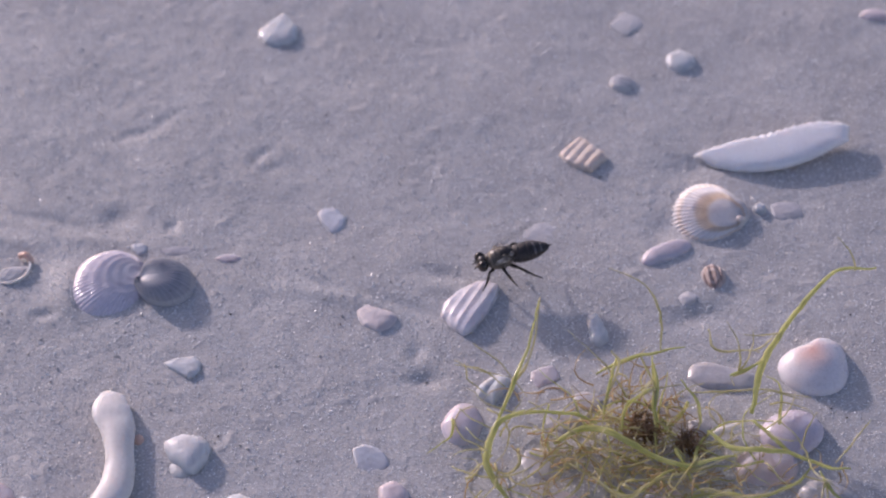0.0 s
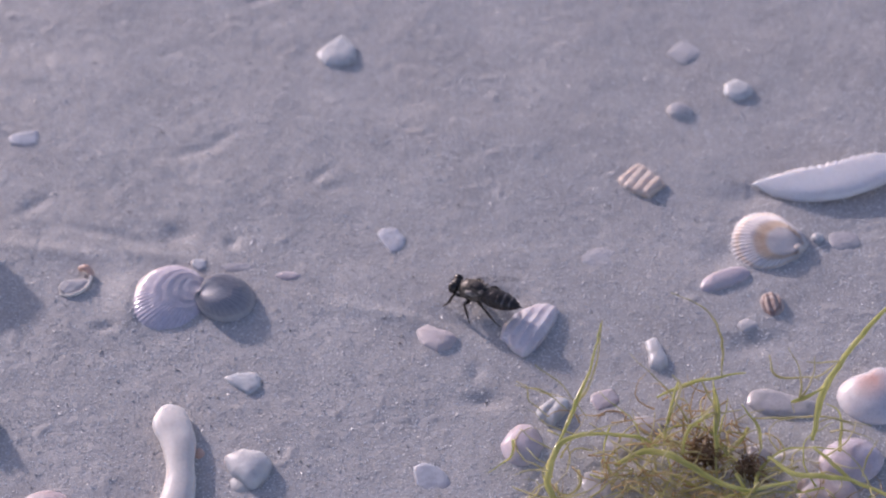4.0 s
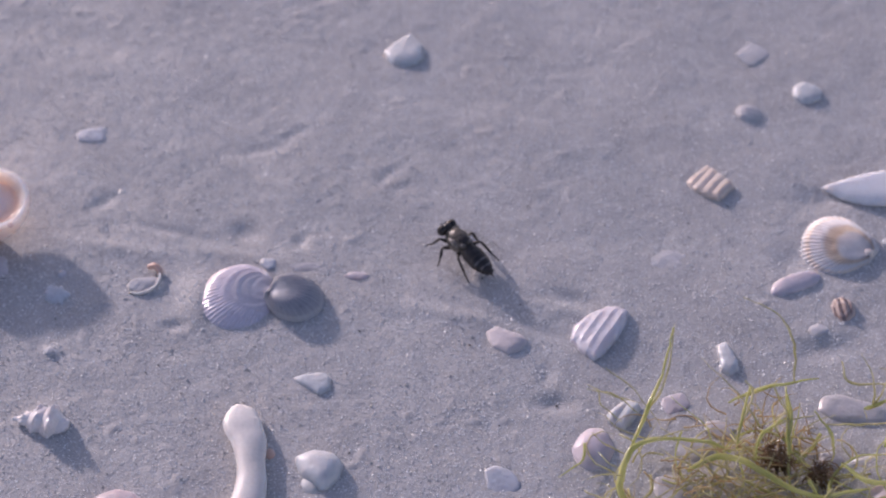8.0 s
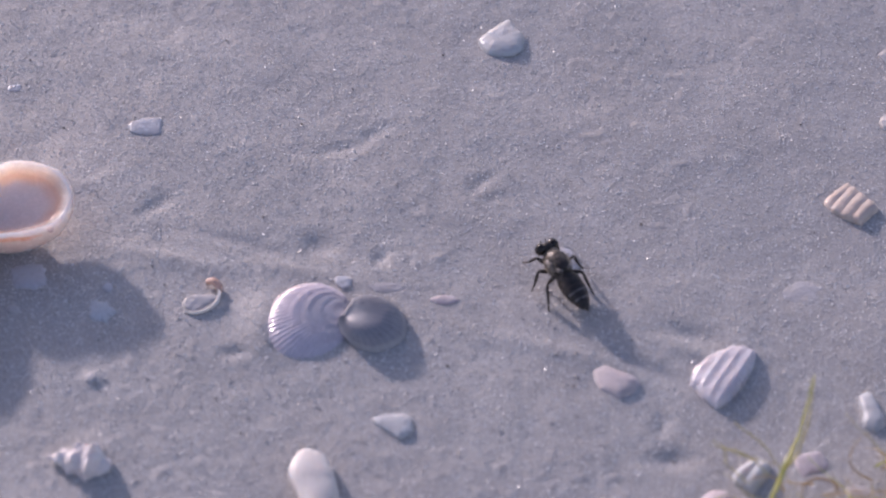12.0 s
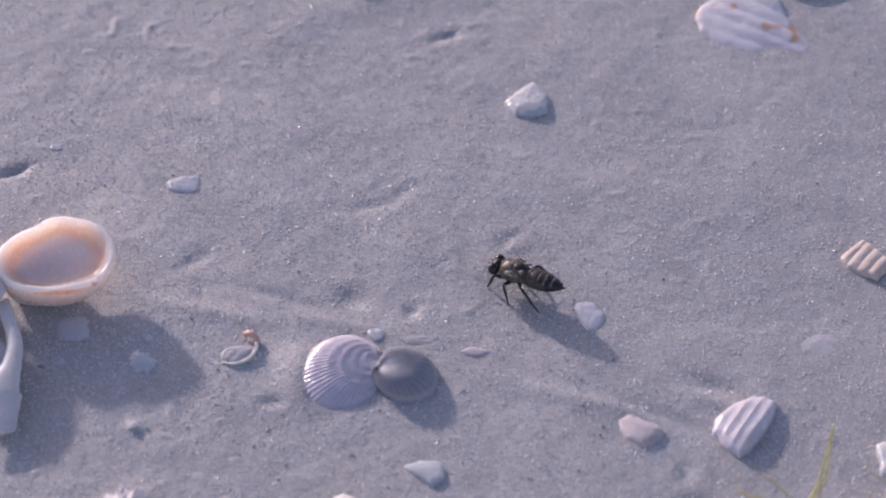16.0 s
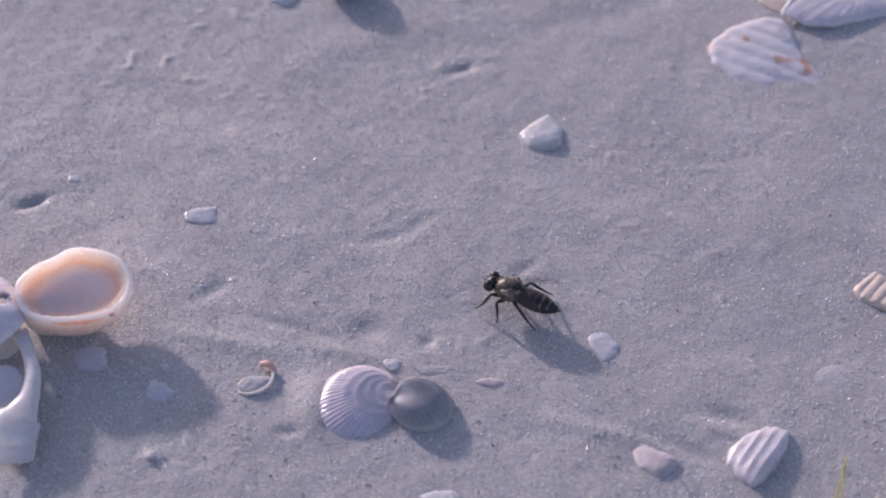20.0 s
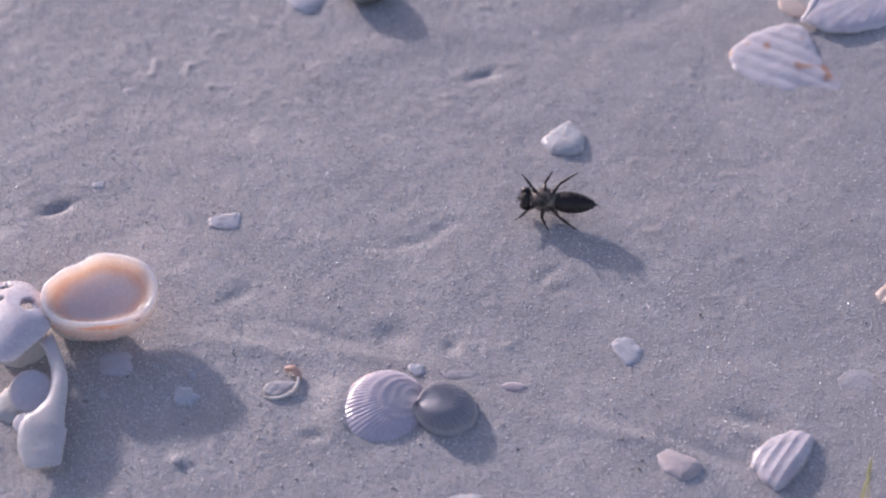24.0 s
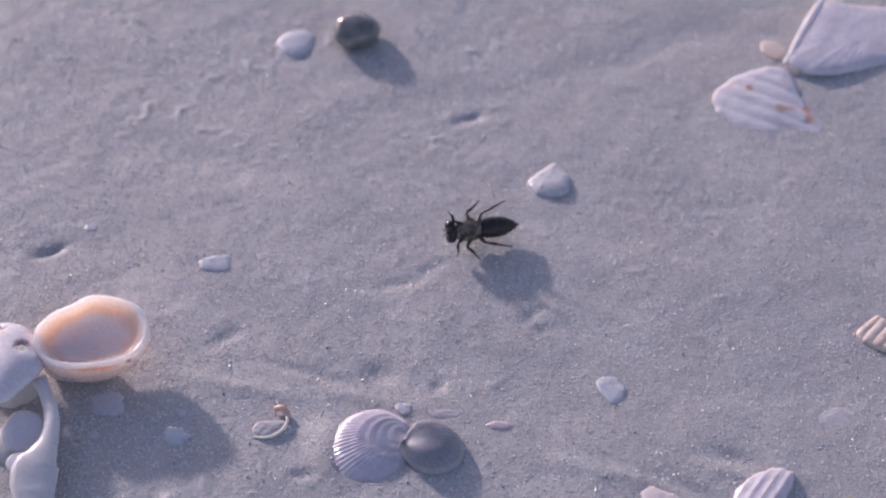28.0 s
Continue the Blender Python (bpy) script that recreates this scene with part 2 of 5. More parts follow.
TAN = shell("tan_shell", (0.74, 0.62, 0.54), (0.66, 0.53, 0.45), 0.35, glow=0.3, reach=0.001)
BROWNSTRIPE = shell("brown_striped_shell", (0.55, 0.45, 0.41), (0.50, 0.40, 0.37), 0.4, bands=((0.20, 0.11, 0.09), [(0.0, 0.1), (0.3, 0.7), (0.5, 0.1), (0.7, 0.8), (0.9, 0.1)]))
CORAL = shell("coral_spotted_shell", (0.76, 0.72, 0.74), (0.69, 0.64, 0.66), 0.45, spots=((0.62, 0.38, 0.27), 190, 0.62), glow=0.4, reach=0.001)
PALE = shell("pale_lilac_shell", (0.646, 0.570, 0.627), (0.570, 0.494, 0.560), 0.22, glow=0.7, reach=0.002, relief=0.00003)
PINKTOP = shell("pink_clam", (0.779, 0.712, 0.731), (0.741, 0.674, 0.703), 0.33, bands=((0.84, 0.46, 0.38), [(0.0, 0.95), (0.35, 0.45), (0.65, 0.0)]), glow=0.7, reach=0.002, relief=0.00002, grain=2600)
ORANGE = shell("orange_shell", (0.74, 0.50, 0.40), (0.64, 0.38, 0.28), 0.35)
BONE = shell("ivory_shell", (0.74, 0.705, 0.68), (0.685, 0.65, 0.615), 0.48, patch=90, glow=0.8, reach=0.003, relief=0.00003)
CLEAR = shell("translucent_shell", (0.53, 0.50, 0.51), (0.46, 0.44, 0.44), 0.3, 300, glow=0.3, reach=0.001)
PEBBLE = plain("grey_pebble", (0.11, 0.12, 0.12), (0.20, 0.20, 0.19), 0.25, 420, 0.00005, coat=0.6)
DARK = plain("dark_grain", (0.03, 0.028, 0.026), (0.07, 0.05, 0.04), 0.5)
QUARTZ = grain_material()
CRYSTAL = crystal_material()
GREEN = algae("green_algae", (0.80, 0.79, 0.38), (0.60, 0.62, 0.24), 0.30)
OLIVE = algae("pale_algae", (0.82, 0.77, 0.52), (0.62, 0.58, 0.28), 0.28)
AMBER = algae("amber_algae", (0.80, 0.66, 0.42), (0.62, 0.45, 0.24), 0.35)
KNOT = algae("weed_knot", (0.28, 0.19, 0.12), (0.44, 0.31, 0.19), 0.2)
BLACK = plain("black_cuticle", (0.010, 0.008, 0.009), (0.034, 0.024, 0.022), 0.42, 1600, 0.00006)
DUSTED = plain("dusted_cuticle", (0.008, 0.007, 0.006), (0.21, 0.17, 0.13), 0.40, 900, 0.00012)
PALE_PILE = plain("pale_pile", (0.50, 0.45, 0.39), (0.05, 0.04, 0.035), 0.5, 800)
SHORT_HAIR = plain("pale_hair", (0.30, 0.25, 0.19), (0.40, 0.36, 0.30), 0.6)
EYE = plain("dark_eye", (0.012, 0.009, 0.008), (0.03, 0.02, 0.016), 0.22, 5000, 0.00002)
LEG = plain("leg_cuticle", (0.018, 0.014, 0.012), (0.045, 0.03, 0.02), 0.4, 2000)
SILVER = plain("pale_band", (0.22, 0.20, 0.195), (0.05, 0.047, 0.045), 0.5, 2500)
WING = wing_material()


# ---- mesh helpers ----
def smooth_noise(x, y, cell, seed):
    """Smooth value noise, about -1 to 1, with features of the given size."""
    rng = np.random.RandomState(seed)
    table = rng.uniform(-1, 1, (256, 256))
    gx, gy = np.asarray(x) / cell + 500.0, np.asarray(y) / cell + 500.0
    ix, iy = np.floor(gx).astype(int), np.floor(gy).astype(int)
    fx, fy = gx - ix, gy - iy
    fx, fy = fx * fx * (3 - 2 * fx), fy * fy * (3 - 2 * fy)
    a, b_ = table[ix % 256, iy % 256], table[(ix + 1) % 256, iy % 256]
    c, d = table[ix % 256, (iy + 1) % 256], table[(ix + 1) % 256, (iy + 1) % 256]
    return (a * (1 - fx) + b_ * fx) * (1 - fy) + (c * (1 - fx) + d * fx) * fy


def build(name, verts, faces, mat, parent=None, label="", u=None, v=None, smooth=True):
    """One mesh object; verts in centimetres."""
    me = bpy.data.meshes.new(name)
    me.from_pydata([tuple(float(c) * CM for c in p) for p in verts], [], [tuple(int(i) for i in f) for f in faces])
    for key, values in (("u", u), ("v", v)):
        if values is not None:
            me.attributes.new(key, "FLOAT", "POINT").data.foreach_set("value", np.asarray(values, dtype=np.float32))
    me.polygons.foreach_set("use_smooth", [smooth] * len(me.polygons))
    me.materials.append(mat)
    me.update()
    ob = new(name, me)
    if parent:
        ob.parent = parent
    if label:
        ob["label"] = label
    return ob


def place(ob, x, y, z, rx=0, ry=0, rz=0):
    ob.matrix_basis = pose(x * CM, y * CM, z * CM, rx, ry, rz)
    return ob


def holder(name, x, y, z, rx=0, ry=0, rz=0):
    return place(new(name), x, y, z, rx, ry, rz)


def outline(radii, n):
    """Radii at even angles, carried smoothly round to n angles."""
    r, k = np.asarray(radii, float), len(radii)
    s = np.arange(n) * k / n
    i, f = np.floor(s).astype(int), s - np.floor(s)
    p0, p1, p2, p3 = r[(i - 1) % k], r[i % k], r[(i + 1) % k], r[(i + 2) % k]
    return 0.5 * (2 * p1 + (p2 - p0) * f + (2 * p0 - 5 * p1 + 4 * p2 - p3) * f**2 + (3 * p1 - p0 - 3 * p2 + p3) * f**3)


def polygon(radii, n, ease=0.12):
    """Radii at even angles, joined by straight edges with slightly worn corners."""
    r, k = np.asarray(radii, float), len(radii)
    s = np.arange(n) * k / n
    i, f = np.floor(s).astype(int), (s - np.floor(s)) * 2 * math.pi / k
    p, q, gap = r[i % k], r[(i + 1) % k], 2 * math.pi / k
    edge = p * q * math.sin(gap) / (p * np.sin(f) + q * np.sin(gap - f))
    for _ in range(2):
        edge = (1 - 2 * ease) * edge + ease * (np.roll(edge, 1) + np.roll(edge, -1))
    return edge


def dome_grid(radii, height, thick, p=2.0, q=0.7, ridges=None, rays=None, rings=(), bend=0.0, rough=0.008, umbo=False, sharp=False, teeth=None, seed=1, n=72, m=16, chips=0.0, edge=0.0):
    """A curved, thick plate. ridges: (angle, spacing, depth) of straight ribs; rays: (count, depth) of ribs from the pole;
    rings: (u, depth) of growth steps; bend: curl across; chips: ragged edge."""
    rng = np.random.RandomState(seed)
    ang = np.arange(n) * 2 * math.pi / n
    rad = (polygon if sharp else outline)(radii, n) * (1 + chips * smooth_noise(np.cos(ang) * 3, np.sin(ang) * 3, 0.45, seed))
    if teeth:
        x_ = rad * np.cos(ang)
        rad = rad + teeth[1] * (np.abs(np.sin(x_ * teeth[0])) - 0.5) * (np.sin(ang) > 0.02) * (np.abs(x_) < 1.3) / np.clip(np.sin(ang), 0.4, 1)
    us = np.linspace(0, 1, m + 1)[1:] ** 0.85
    U = np.r_[0.0, np.repeat(us, n)]
    V = np.r_[0.0, np.tile(ang, m)]
    R = np.r_[0.0, np.repeat(us, n) * np.tile(rad, m)]
    X, Y = R * np.cos(V), R * np.sin(V)
    Z = height * np.clip(1 - U**p, 0, 1) ** q
    if umbo:
        Z = Z * (0.45 + 0.95 * (R / rad.max()) ** 0.7)
    fade = np.clip(U * 3, 0, 1)
    if ridges:
        a, gap, depth = ridges
        s = (X * math.cos(a) + Y * math.sin(a)) / gap + 0.05 * smooth_noise(X, Y, 0.4, seed + 3)
        Z = Z + depth * (np.abs(np.sin(math.pi * s)) - 0.6) * (1 - 0.4 * U**4)
    if rays:
        Z = Z + rays[1] * np.cos(V * rays[0]) * fade * np.minimum(1, U * 2.0)
    for at, depth in rings:
        Z = Z - depth * np.clip((U - at) * 14, 0, 1) * np.exp(-np.clip(U - at, 0, 1) * 9)
    Z = Z + bend * X * X + rough * smooth_noise(X, Y, 0.22, seed) * fade + rough * 0.5 * smooth_noise(X, Y, 0.07, seed + 9) * fade
    Z = Z + edge * smooth_noise(np.cos(V) * 2, np.sin(V) * 2, 0.5, seed + 5) * U**3
    return X, Y, Z, U, V, n, m


def dome(name, radii, height, thick, mat, parent=None, label="", cup=False, **more):
    X, Y, Z, U, V, n, m = dome_grid(radii, height, thick, **more)
    count = len(X)
    inner = 1 - 0.5 * thick / max(np.mean(radii), 0.05)
    top = np.stack([X, Y, Z], 1)
    low = np.stack([X * inner, Y * inner, Z - thick * (0.55 + 0.45 * (1 - U**6))], 1)
    mid = np.stack([X, Y, Z - thick * 0.35], 1)[-n:] * (1 + 0.25 * thick / max(np.mean(radii), 0.05), 1 + 0.25 * thick / max(np.mean(radii), 0.05), 1)
    verts = np.concatenate([top, mid, low])
    faces = []
    for side, base in ((1, 0), (-1, count + n)):
        for j in range(n):
            k = (j + 1) % n
            faces.append((base, base + 1 + j, base + 1 + k)[::side])
            for i in range(m - 1):
                a, b_ = base + 1 + i * n, base + 1 + (i + 1) * n
                faces.append((a + j, b_ + j, b_ + k, a + k)[::side])
    rim, low_rim = 1 + (m - 1) * n, count + n + 1 + (m - 1) * n
    for j in range(n):
        k = (j + 1) % n
        faces.append((rim + j, count + j, count + k, rim + k))
        faces.append((count + j, low_rim + j, low_rim + k, count + k))
    if cup:
        verts = verts * (1, 1, -1)
        faces = [f[::-1] for f in faces]
    return build(name, verts, faces, mat, parent, label, u=np.r_[U, U[-n:], U], v=np.r_[V, V[-n:], V])


def curve_points(points, steps):
    """A smooth line through control rows of any width."""
    p = np.asarray(points, float)
    p = np.concatenate([[2 * p[0] - p[1]], p, [2 * p[-1] - p[-2]]])
    rows = []
    for i in range(1, len(p) - 2):
        for f in np.arange(steps) / steps:
            rows.append(0.5 * (2 * p[i] + (p[i + 1] - p[i - 1]) * f + (2 * p[i - 1] - 5 * p[i] + 4 * p[i + 1] - p[i + 2]) * f**2
                               + (3 * p[i] - p[i - 1] - 3 * p[i + 1] + p[i + 2]) * f**3))
    rows.append(p[-2])
    return np.array(rows)


def tube_data(rows, sides=10, flat_up=True, start=0):
    """Verts and faces of a tube through rows (x, y, z, half width, half thickness)."""
    P = np.asarray(rows, float)
    d = np.gradient(P[:, :3], axis=0)
    d /= np.linalg.norm(d, axis=1)[:, None] + 1e-9
    up = np.array([0, 0, 1.0]) if flat_up else np.array([0.3, 0.2, 0.93])
    side = np.cross(d, up)
    side /= np.linalg.norm(side, axis=1)[:, None] + 1e-9
    high = np.cross(side, d)
    a = np.arange(sides) * 2 * math.pi / sides
    verts = (P[:, None, :3] + side[:, None] * (P[:, 3, None] * np.cos(a))[..., None] + high[:, None] * (P[:, 4, None] * np.sin(a))[..., None]).reshape(-1, 3)
    faces = []
    for i in range(len(P) - 1):
        for j in range(sides):
            k = (j + 1) % sides
            faces.append((start + i * sides + j, start + i * sides + k, start + (i + 1) * sides + k, start + (i + 1) * sides + j))
    faces.append(tuple(start + j for j in range(sides))[::-1])
    faces.append(tuple(start + (len(P) - 1) * sides + j for j in range(sides)))
    return verts, faces


def tube(name, points, mat, parent=None, label="", steps=6, sides=10, rough=0.0, seed=1):
    rows = curve_points(points, steps)
    verts, faces = tube_data(rows, sides)
    if rough:
        verts = verts + rough * np.stack([smooth_noise(verts[:, 0] + 3, verts[:, 1] + verts[:, 2], 0.2, seed), smooth_noise(verts[:, 0], verts[:, 1] + 7, 0.2, seed + 1),
                                          smooth_noise(verts[:, 0] + 5, verts[:, 1], 0.15, seed + 2)], 1)
    return build(name, verts, faces, mat, parent, label)


def ball_data(cx, cy, cz, rx, ry, rz, n=20, m=12, start=0, lump=0.0, seed=1):
    verts, faces = [], []
    th = np.linspace(0, math.pi, m + 1)[1:-1]
    ph = np.arange(n) * 2 * math.pi / n
    T, F = np.meshgrid(th, ph, indexing="ij")
    d = np.stack([np.sin(T) * np.cos(F), np.sin(T) * np.sin(F), np.cos(T)], -1).reshape(-1, 3)
    d = np.concatenate([[[0, 0, 1]], d, [[0, 0, -1]]])
    s = 1 + lump * smooth_noise(d[:, 0] + d[:, 2] * 0.7, d[:, 1] - d[:, 2] * 0.4, 0.7, seed)
    verts = d * s[:, None] * (rx, ry, rz) + (cx, cy, cz)
    last = len(verts) - 1
    for j in range(n):
        k = (j + 1) % n
        faces.append((start, start + 1 + j, start + 1 + k))
        for i in range(m - 2):
            a, b_ = start + 1 + i * n, start + 1 + (i + 1) * n
            faces.append((a + j, b_ + j, b_ + k, a + k))
        faces.append((start + 1 + (m - 2) * n + j, start + last, start + 1 + (m - 2) * n + k))
    return verts, faces


def ball(name, c, r, mat, parent=None, label="", **more):
    verts, faces = ball_data(*c, *r, **more)
    return build(name, verts, faces, mat, parent, label)


# ---- ground ----
# x, y, length, width, turn, height of hollows and mounds
RELIEF = [
    (0.55, 1.56, 0.13, 0.13, 0, -0.052), (-0.48, 1.85, 0.34, 0.22, -20, -0.062), (-1.71, -0.51, 0.20, 0.10, 0, -0.042), (5.65, 0.02, 0.36, 0.18, -25, -0.062),
    (5.1, -1.84, 0.12, 0.22, 0, -0.042), (5.25, -2.5, 0.35, 0.18, 0, -0.062), (0.31, 4.45, 0.30, 0.13, 40, -0.031), (-0.22, 4.08, 0.42, 0.14, 12, -0.034),
    (2.24, 3.36, 0.35, 0.12, 48, -0.029), (2.5, 3.0, 0.22, 0.12, 10, -0.019), (-6.81, 4.87, 0.30, 0.10, 30, -0.104), (-3.3, 2.68, 0.45, 0.16, 40, -0.042),
    (1.06, 8.78, 0.35, 0.12, 25, -0.062), (-2.9, 1.45, 1.1, 0.2, -14, 0.045), (-0.85, 1.30, 0.9, 0.16, -10, 0.035), (-1.9, 1.9, 0.9, 0.12, -16, -0.026),
    (3.4, -0.35, 1.2, 0.18, -16, 0.037), (5.0, -0.75, 0.7, 0.14, -28, -0.046), (5.6, -0.35, 0.6, 0.14, -24, 0.031), (-3.9, -1.1, 0.2, 0.14, 0, 0.050),
    (-1.25, 0.15, 0.4, 0.6, 0, 0.10), (-5.0, 3.1, 0.7, 0.5, 20, 0.037), (-6.6, 1.3, 0.9, 0.9, 0, 0.062), (10.2, -0.9, 0.4, 0.3, 0, 0.037), (10.2, -1.3, 0.5, 0.25, 0, -0.052),
    (10.6, 2.5, 0.6, 0.3, 10, -0.062), (9.9, 0.95, 0.35, 0.35, 0, -0.062), (9.2, -3.8, 2.2, 1.3, 0, 0.037), (-0.8, 3.6, 2.0, 0.5, -20, 0.025), (1.0, 6.2, 2.5, 0.6, -12, 0.031),
    (-4.4, 7.6, 2.4, 0.5, -20, -0.031), (5.0, 4.5, 2.4, 0.7, -15, 0.031), (2.9, 5.6, 1.2, 0.3, -20, -0.021), (-1.0, 9.5, 2.0, 0.5, 25, 0.037), (4.6, 11.0, 2.4, 0.5, 30, -0.036),
]


def ground_height(x, y):
    x, y = np.asarray(x, float), np.asarray(y, float)
    z = np.zeros_like(x)
    for cx, cy, a, b_, turn, h in RELIEF:
        c, s = math.cos(radians(turn)), math.sin(radians(turn))
        dx, dy = (x - cx) * c + (y - cy) * s, -(x - cx) * s + (y - cy) * c
        z = z + h * np.exp(-((dx / a) ** 2) - (dy / b_) ** 2)
    return z


def gz(x, y):
    return float(ground_height(x, y))


def beach():
    far = np.array([1.3 ** k for k in range(1, 36)])
    fine_x, fine_y = np.arange(-9.6, 15.6, 0.06), np.arange(-6.6, 14.6, 0.06)
    xs = np.r_[(fine_x[0] - far)[::-1], fine_x, fine_x[-1] + far]
    ys = np.r_[(fine_y[0] - far)[::-1], fine_y, fine_y[-1] + far]
    X, Y = np.meshgrid(xs, ys)
    near = np.exp(-np.clip(np.hypot(X - 3, Y - 4) - 14, 0, 60) / 4)
    Z = ground_height(X, Y)
    Z += near * (0.026 * smooth_noise(X + 0.3 * Y, Y, 1.6, 3) + 0.009 * smooth_noise(X, Y, 0.5, 4) + 0.005 * smooth_noise(X, Y, 0.21, 5)
                 + 0.0022 * smooth_noise(X, Y, 0.12, 6) + 0.0012 * np.random.RandomState(7).uniform(-1, 1, X.shape))
    lumps = np.clip(smooth_noise(X, Y, 0.16, 12) - 0.62, 0, 1) * np.clip(smooth_noise(X, Y, 1.4, 13) + 0.35, 0, 1)
    Z += near * 0.10 * lumps
    w_, h_ = len(xs), len(ys)
    me = bpy.data.meshes.new("ground")
    verts = np.stack([X, Y, Z], -1).reshape(-1, 3) * CM
    i = (np.arange(h_ - 1)[:, None] * w_ + np.arange(w_ - 1)).reshape(-1)
    quads = np.stack([i, i + 1, i + w_ + 1, i + w_], 1)
    me.from_pydata(verts.tolist(), [], quads.tolist())
    me.polygons.foreach_set("use_smooth", [True] * len(quads))
    me.materials.append(SAND)
    tagged(new("ground", me), "pale lavender-grey fine quartz beach sand with small pits", "sand", kind="structure")


def scatter(name, count, small, large, mat, seed, label, category, area=(-9.4, 15.4, -6.4, 14.4), flat=0.52, sink=0.25):
    """Loose grains as one mesh of small cut stones."""
    rng = np.random.RandomState(seed)
    octa = np.array([(1, 0, 0), (-1, 0, 0), (0, 1, 0), (0, -1, 0), (0, 0, 1), (0, 0, -1)], float)
    tris = np.array([(0, 2, 4), (2, 1, 4), (1, 3, 4), (3, 0, 4), (2, 0, 5), (1, 2, 5), (3, 1, 5), (0, 3, 5)])
    x, y = rng.uniform(area[0], area[1], count), rng.uniform(area[2], area[3], count)
    size = small + (large - small) * rng.uniform(0, 1, count) ** 3
    yaw, lean, way = rng.uniform(0, 2 * math.pi, count), np.radians(rng.normal(0, 18, count)), rng.uniform(0, 2 * math.pi, count)
    q = np.stack([np.cos(lean / 2), np.sin(lean / 2) * np.cos(way), np.sin(lean / 2) * np.sin(way), np.zeros(count)], 1)
    spin = np.stack([np.cos(yaw / 2), np.sin(yaw / 2)], 1)
    a, b_, c, d = (q[:, 0] * spin[:, 0] - q[:, 3] * spin[:, 1], q[:, 1] * spin[:, 0] + q[:, 2] * spin[:, 1],
                   q[:, 2] * spin[:, 0] - q[:, 1] * spin[:, 1], q[:, 3] * spin[:, 0] + q[:, 0] * spin[:, 1])
    rot = np.stack([np.stack([1 - 2 * (c * c + d * d), 2 * (b_ * c - a * d), 2 * (b_ * d + a * c)], -1),
                    np.stack([2 * (b_ * c + a * d), 1 - 2 * (b_ * b_ + d * d), 2 * (c * d - a * b_)], -1),
                    np.stack([2 * (b_ * d - a * c), 2 * (c * d + a * b_), 1 - 2 * (b_ * b_ + c * c)], -1)], 1)
    shape = octa * rng.uniform(0.6, 1.2, (count, 6, 1)) * (1, 0.85, flat)
    verts = np.einsum("nij,nkj->nki", rot, shape) * size[:, None, None]
    z = ground_height(x, y) + 0.009 * smooth_noise(x, y, 0.5, 4) + 0.005 * smooth_noise(x, y, 0.21, 5) + 0.026 * smooth_noise(x + 0.3 * y, y, 1.6, 3) + size * sink
    verts += np.stack([x, y, z], -1)[:, None]
    faces = (tris[None] + 6 * np.arange(count)[:, None, None]).reshape(-1, 3)
    me = bpy.data.meshes.new(name)
    me.from_pydata((verts.reshape(-1, 3) * CM).tolist(), [], faces.tolist())
    me.materials.append(mat)
    tagged(new(name, me), label, category, kind="stuff")


beach()


# ---- shells and fragments lying on the sand ----
def fragment(name, x, y, radii, height, thick, mat, label, category="shell", lift=0.0, tilt=(0, 0), group="", **more):
    """A piece of shell, hollow side down, its edge just in the sand."""
    low = lift <= 0.1
    ob = dome(name, radii, height * (0.6 if low else 1.0), thick * (0.8 if low else 1.0), mat, **{"sharp": True, "p": 3.2, **more})
    sunk = lift - 0.004 if height < 0.075 else lift * 0.4 - 0.02
    place(ob, x, y, gz(x, y) + (sunk if low else lift), tilt[0], tilt[1])
    return tagged(ob, label, category, group)


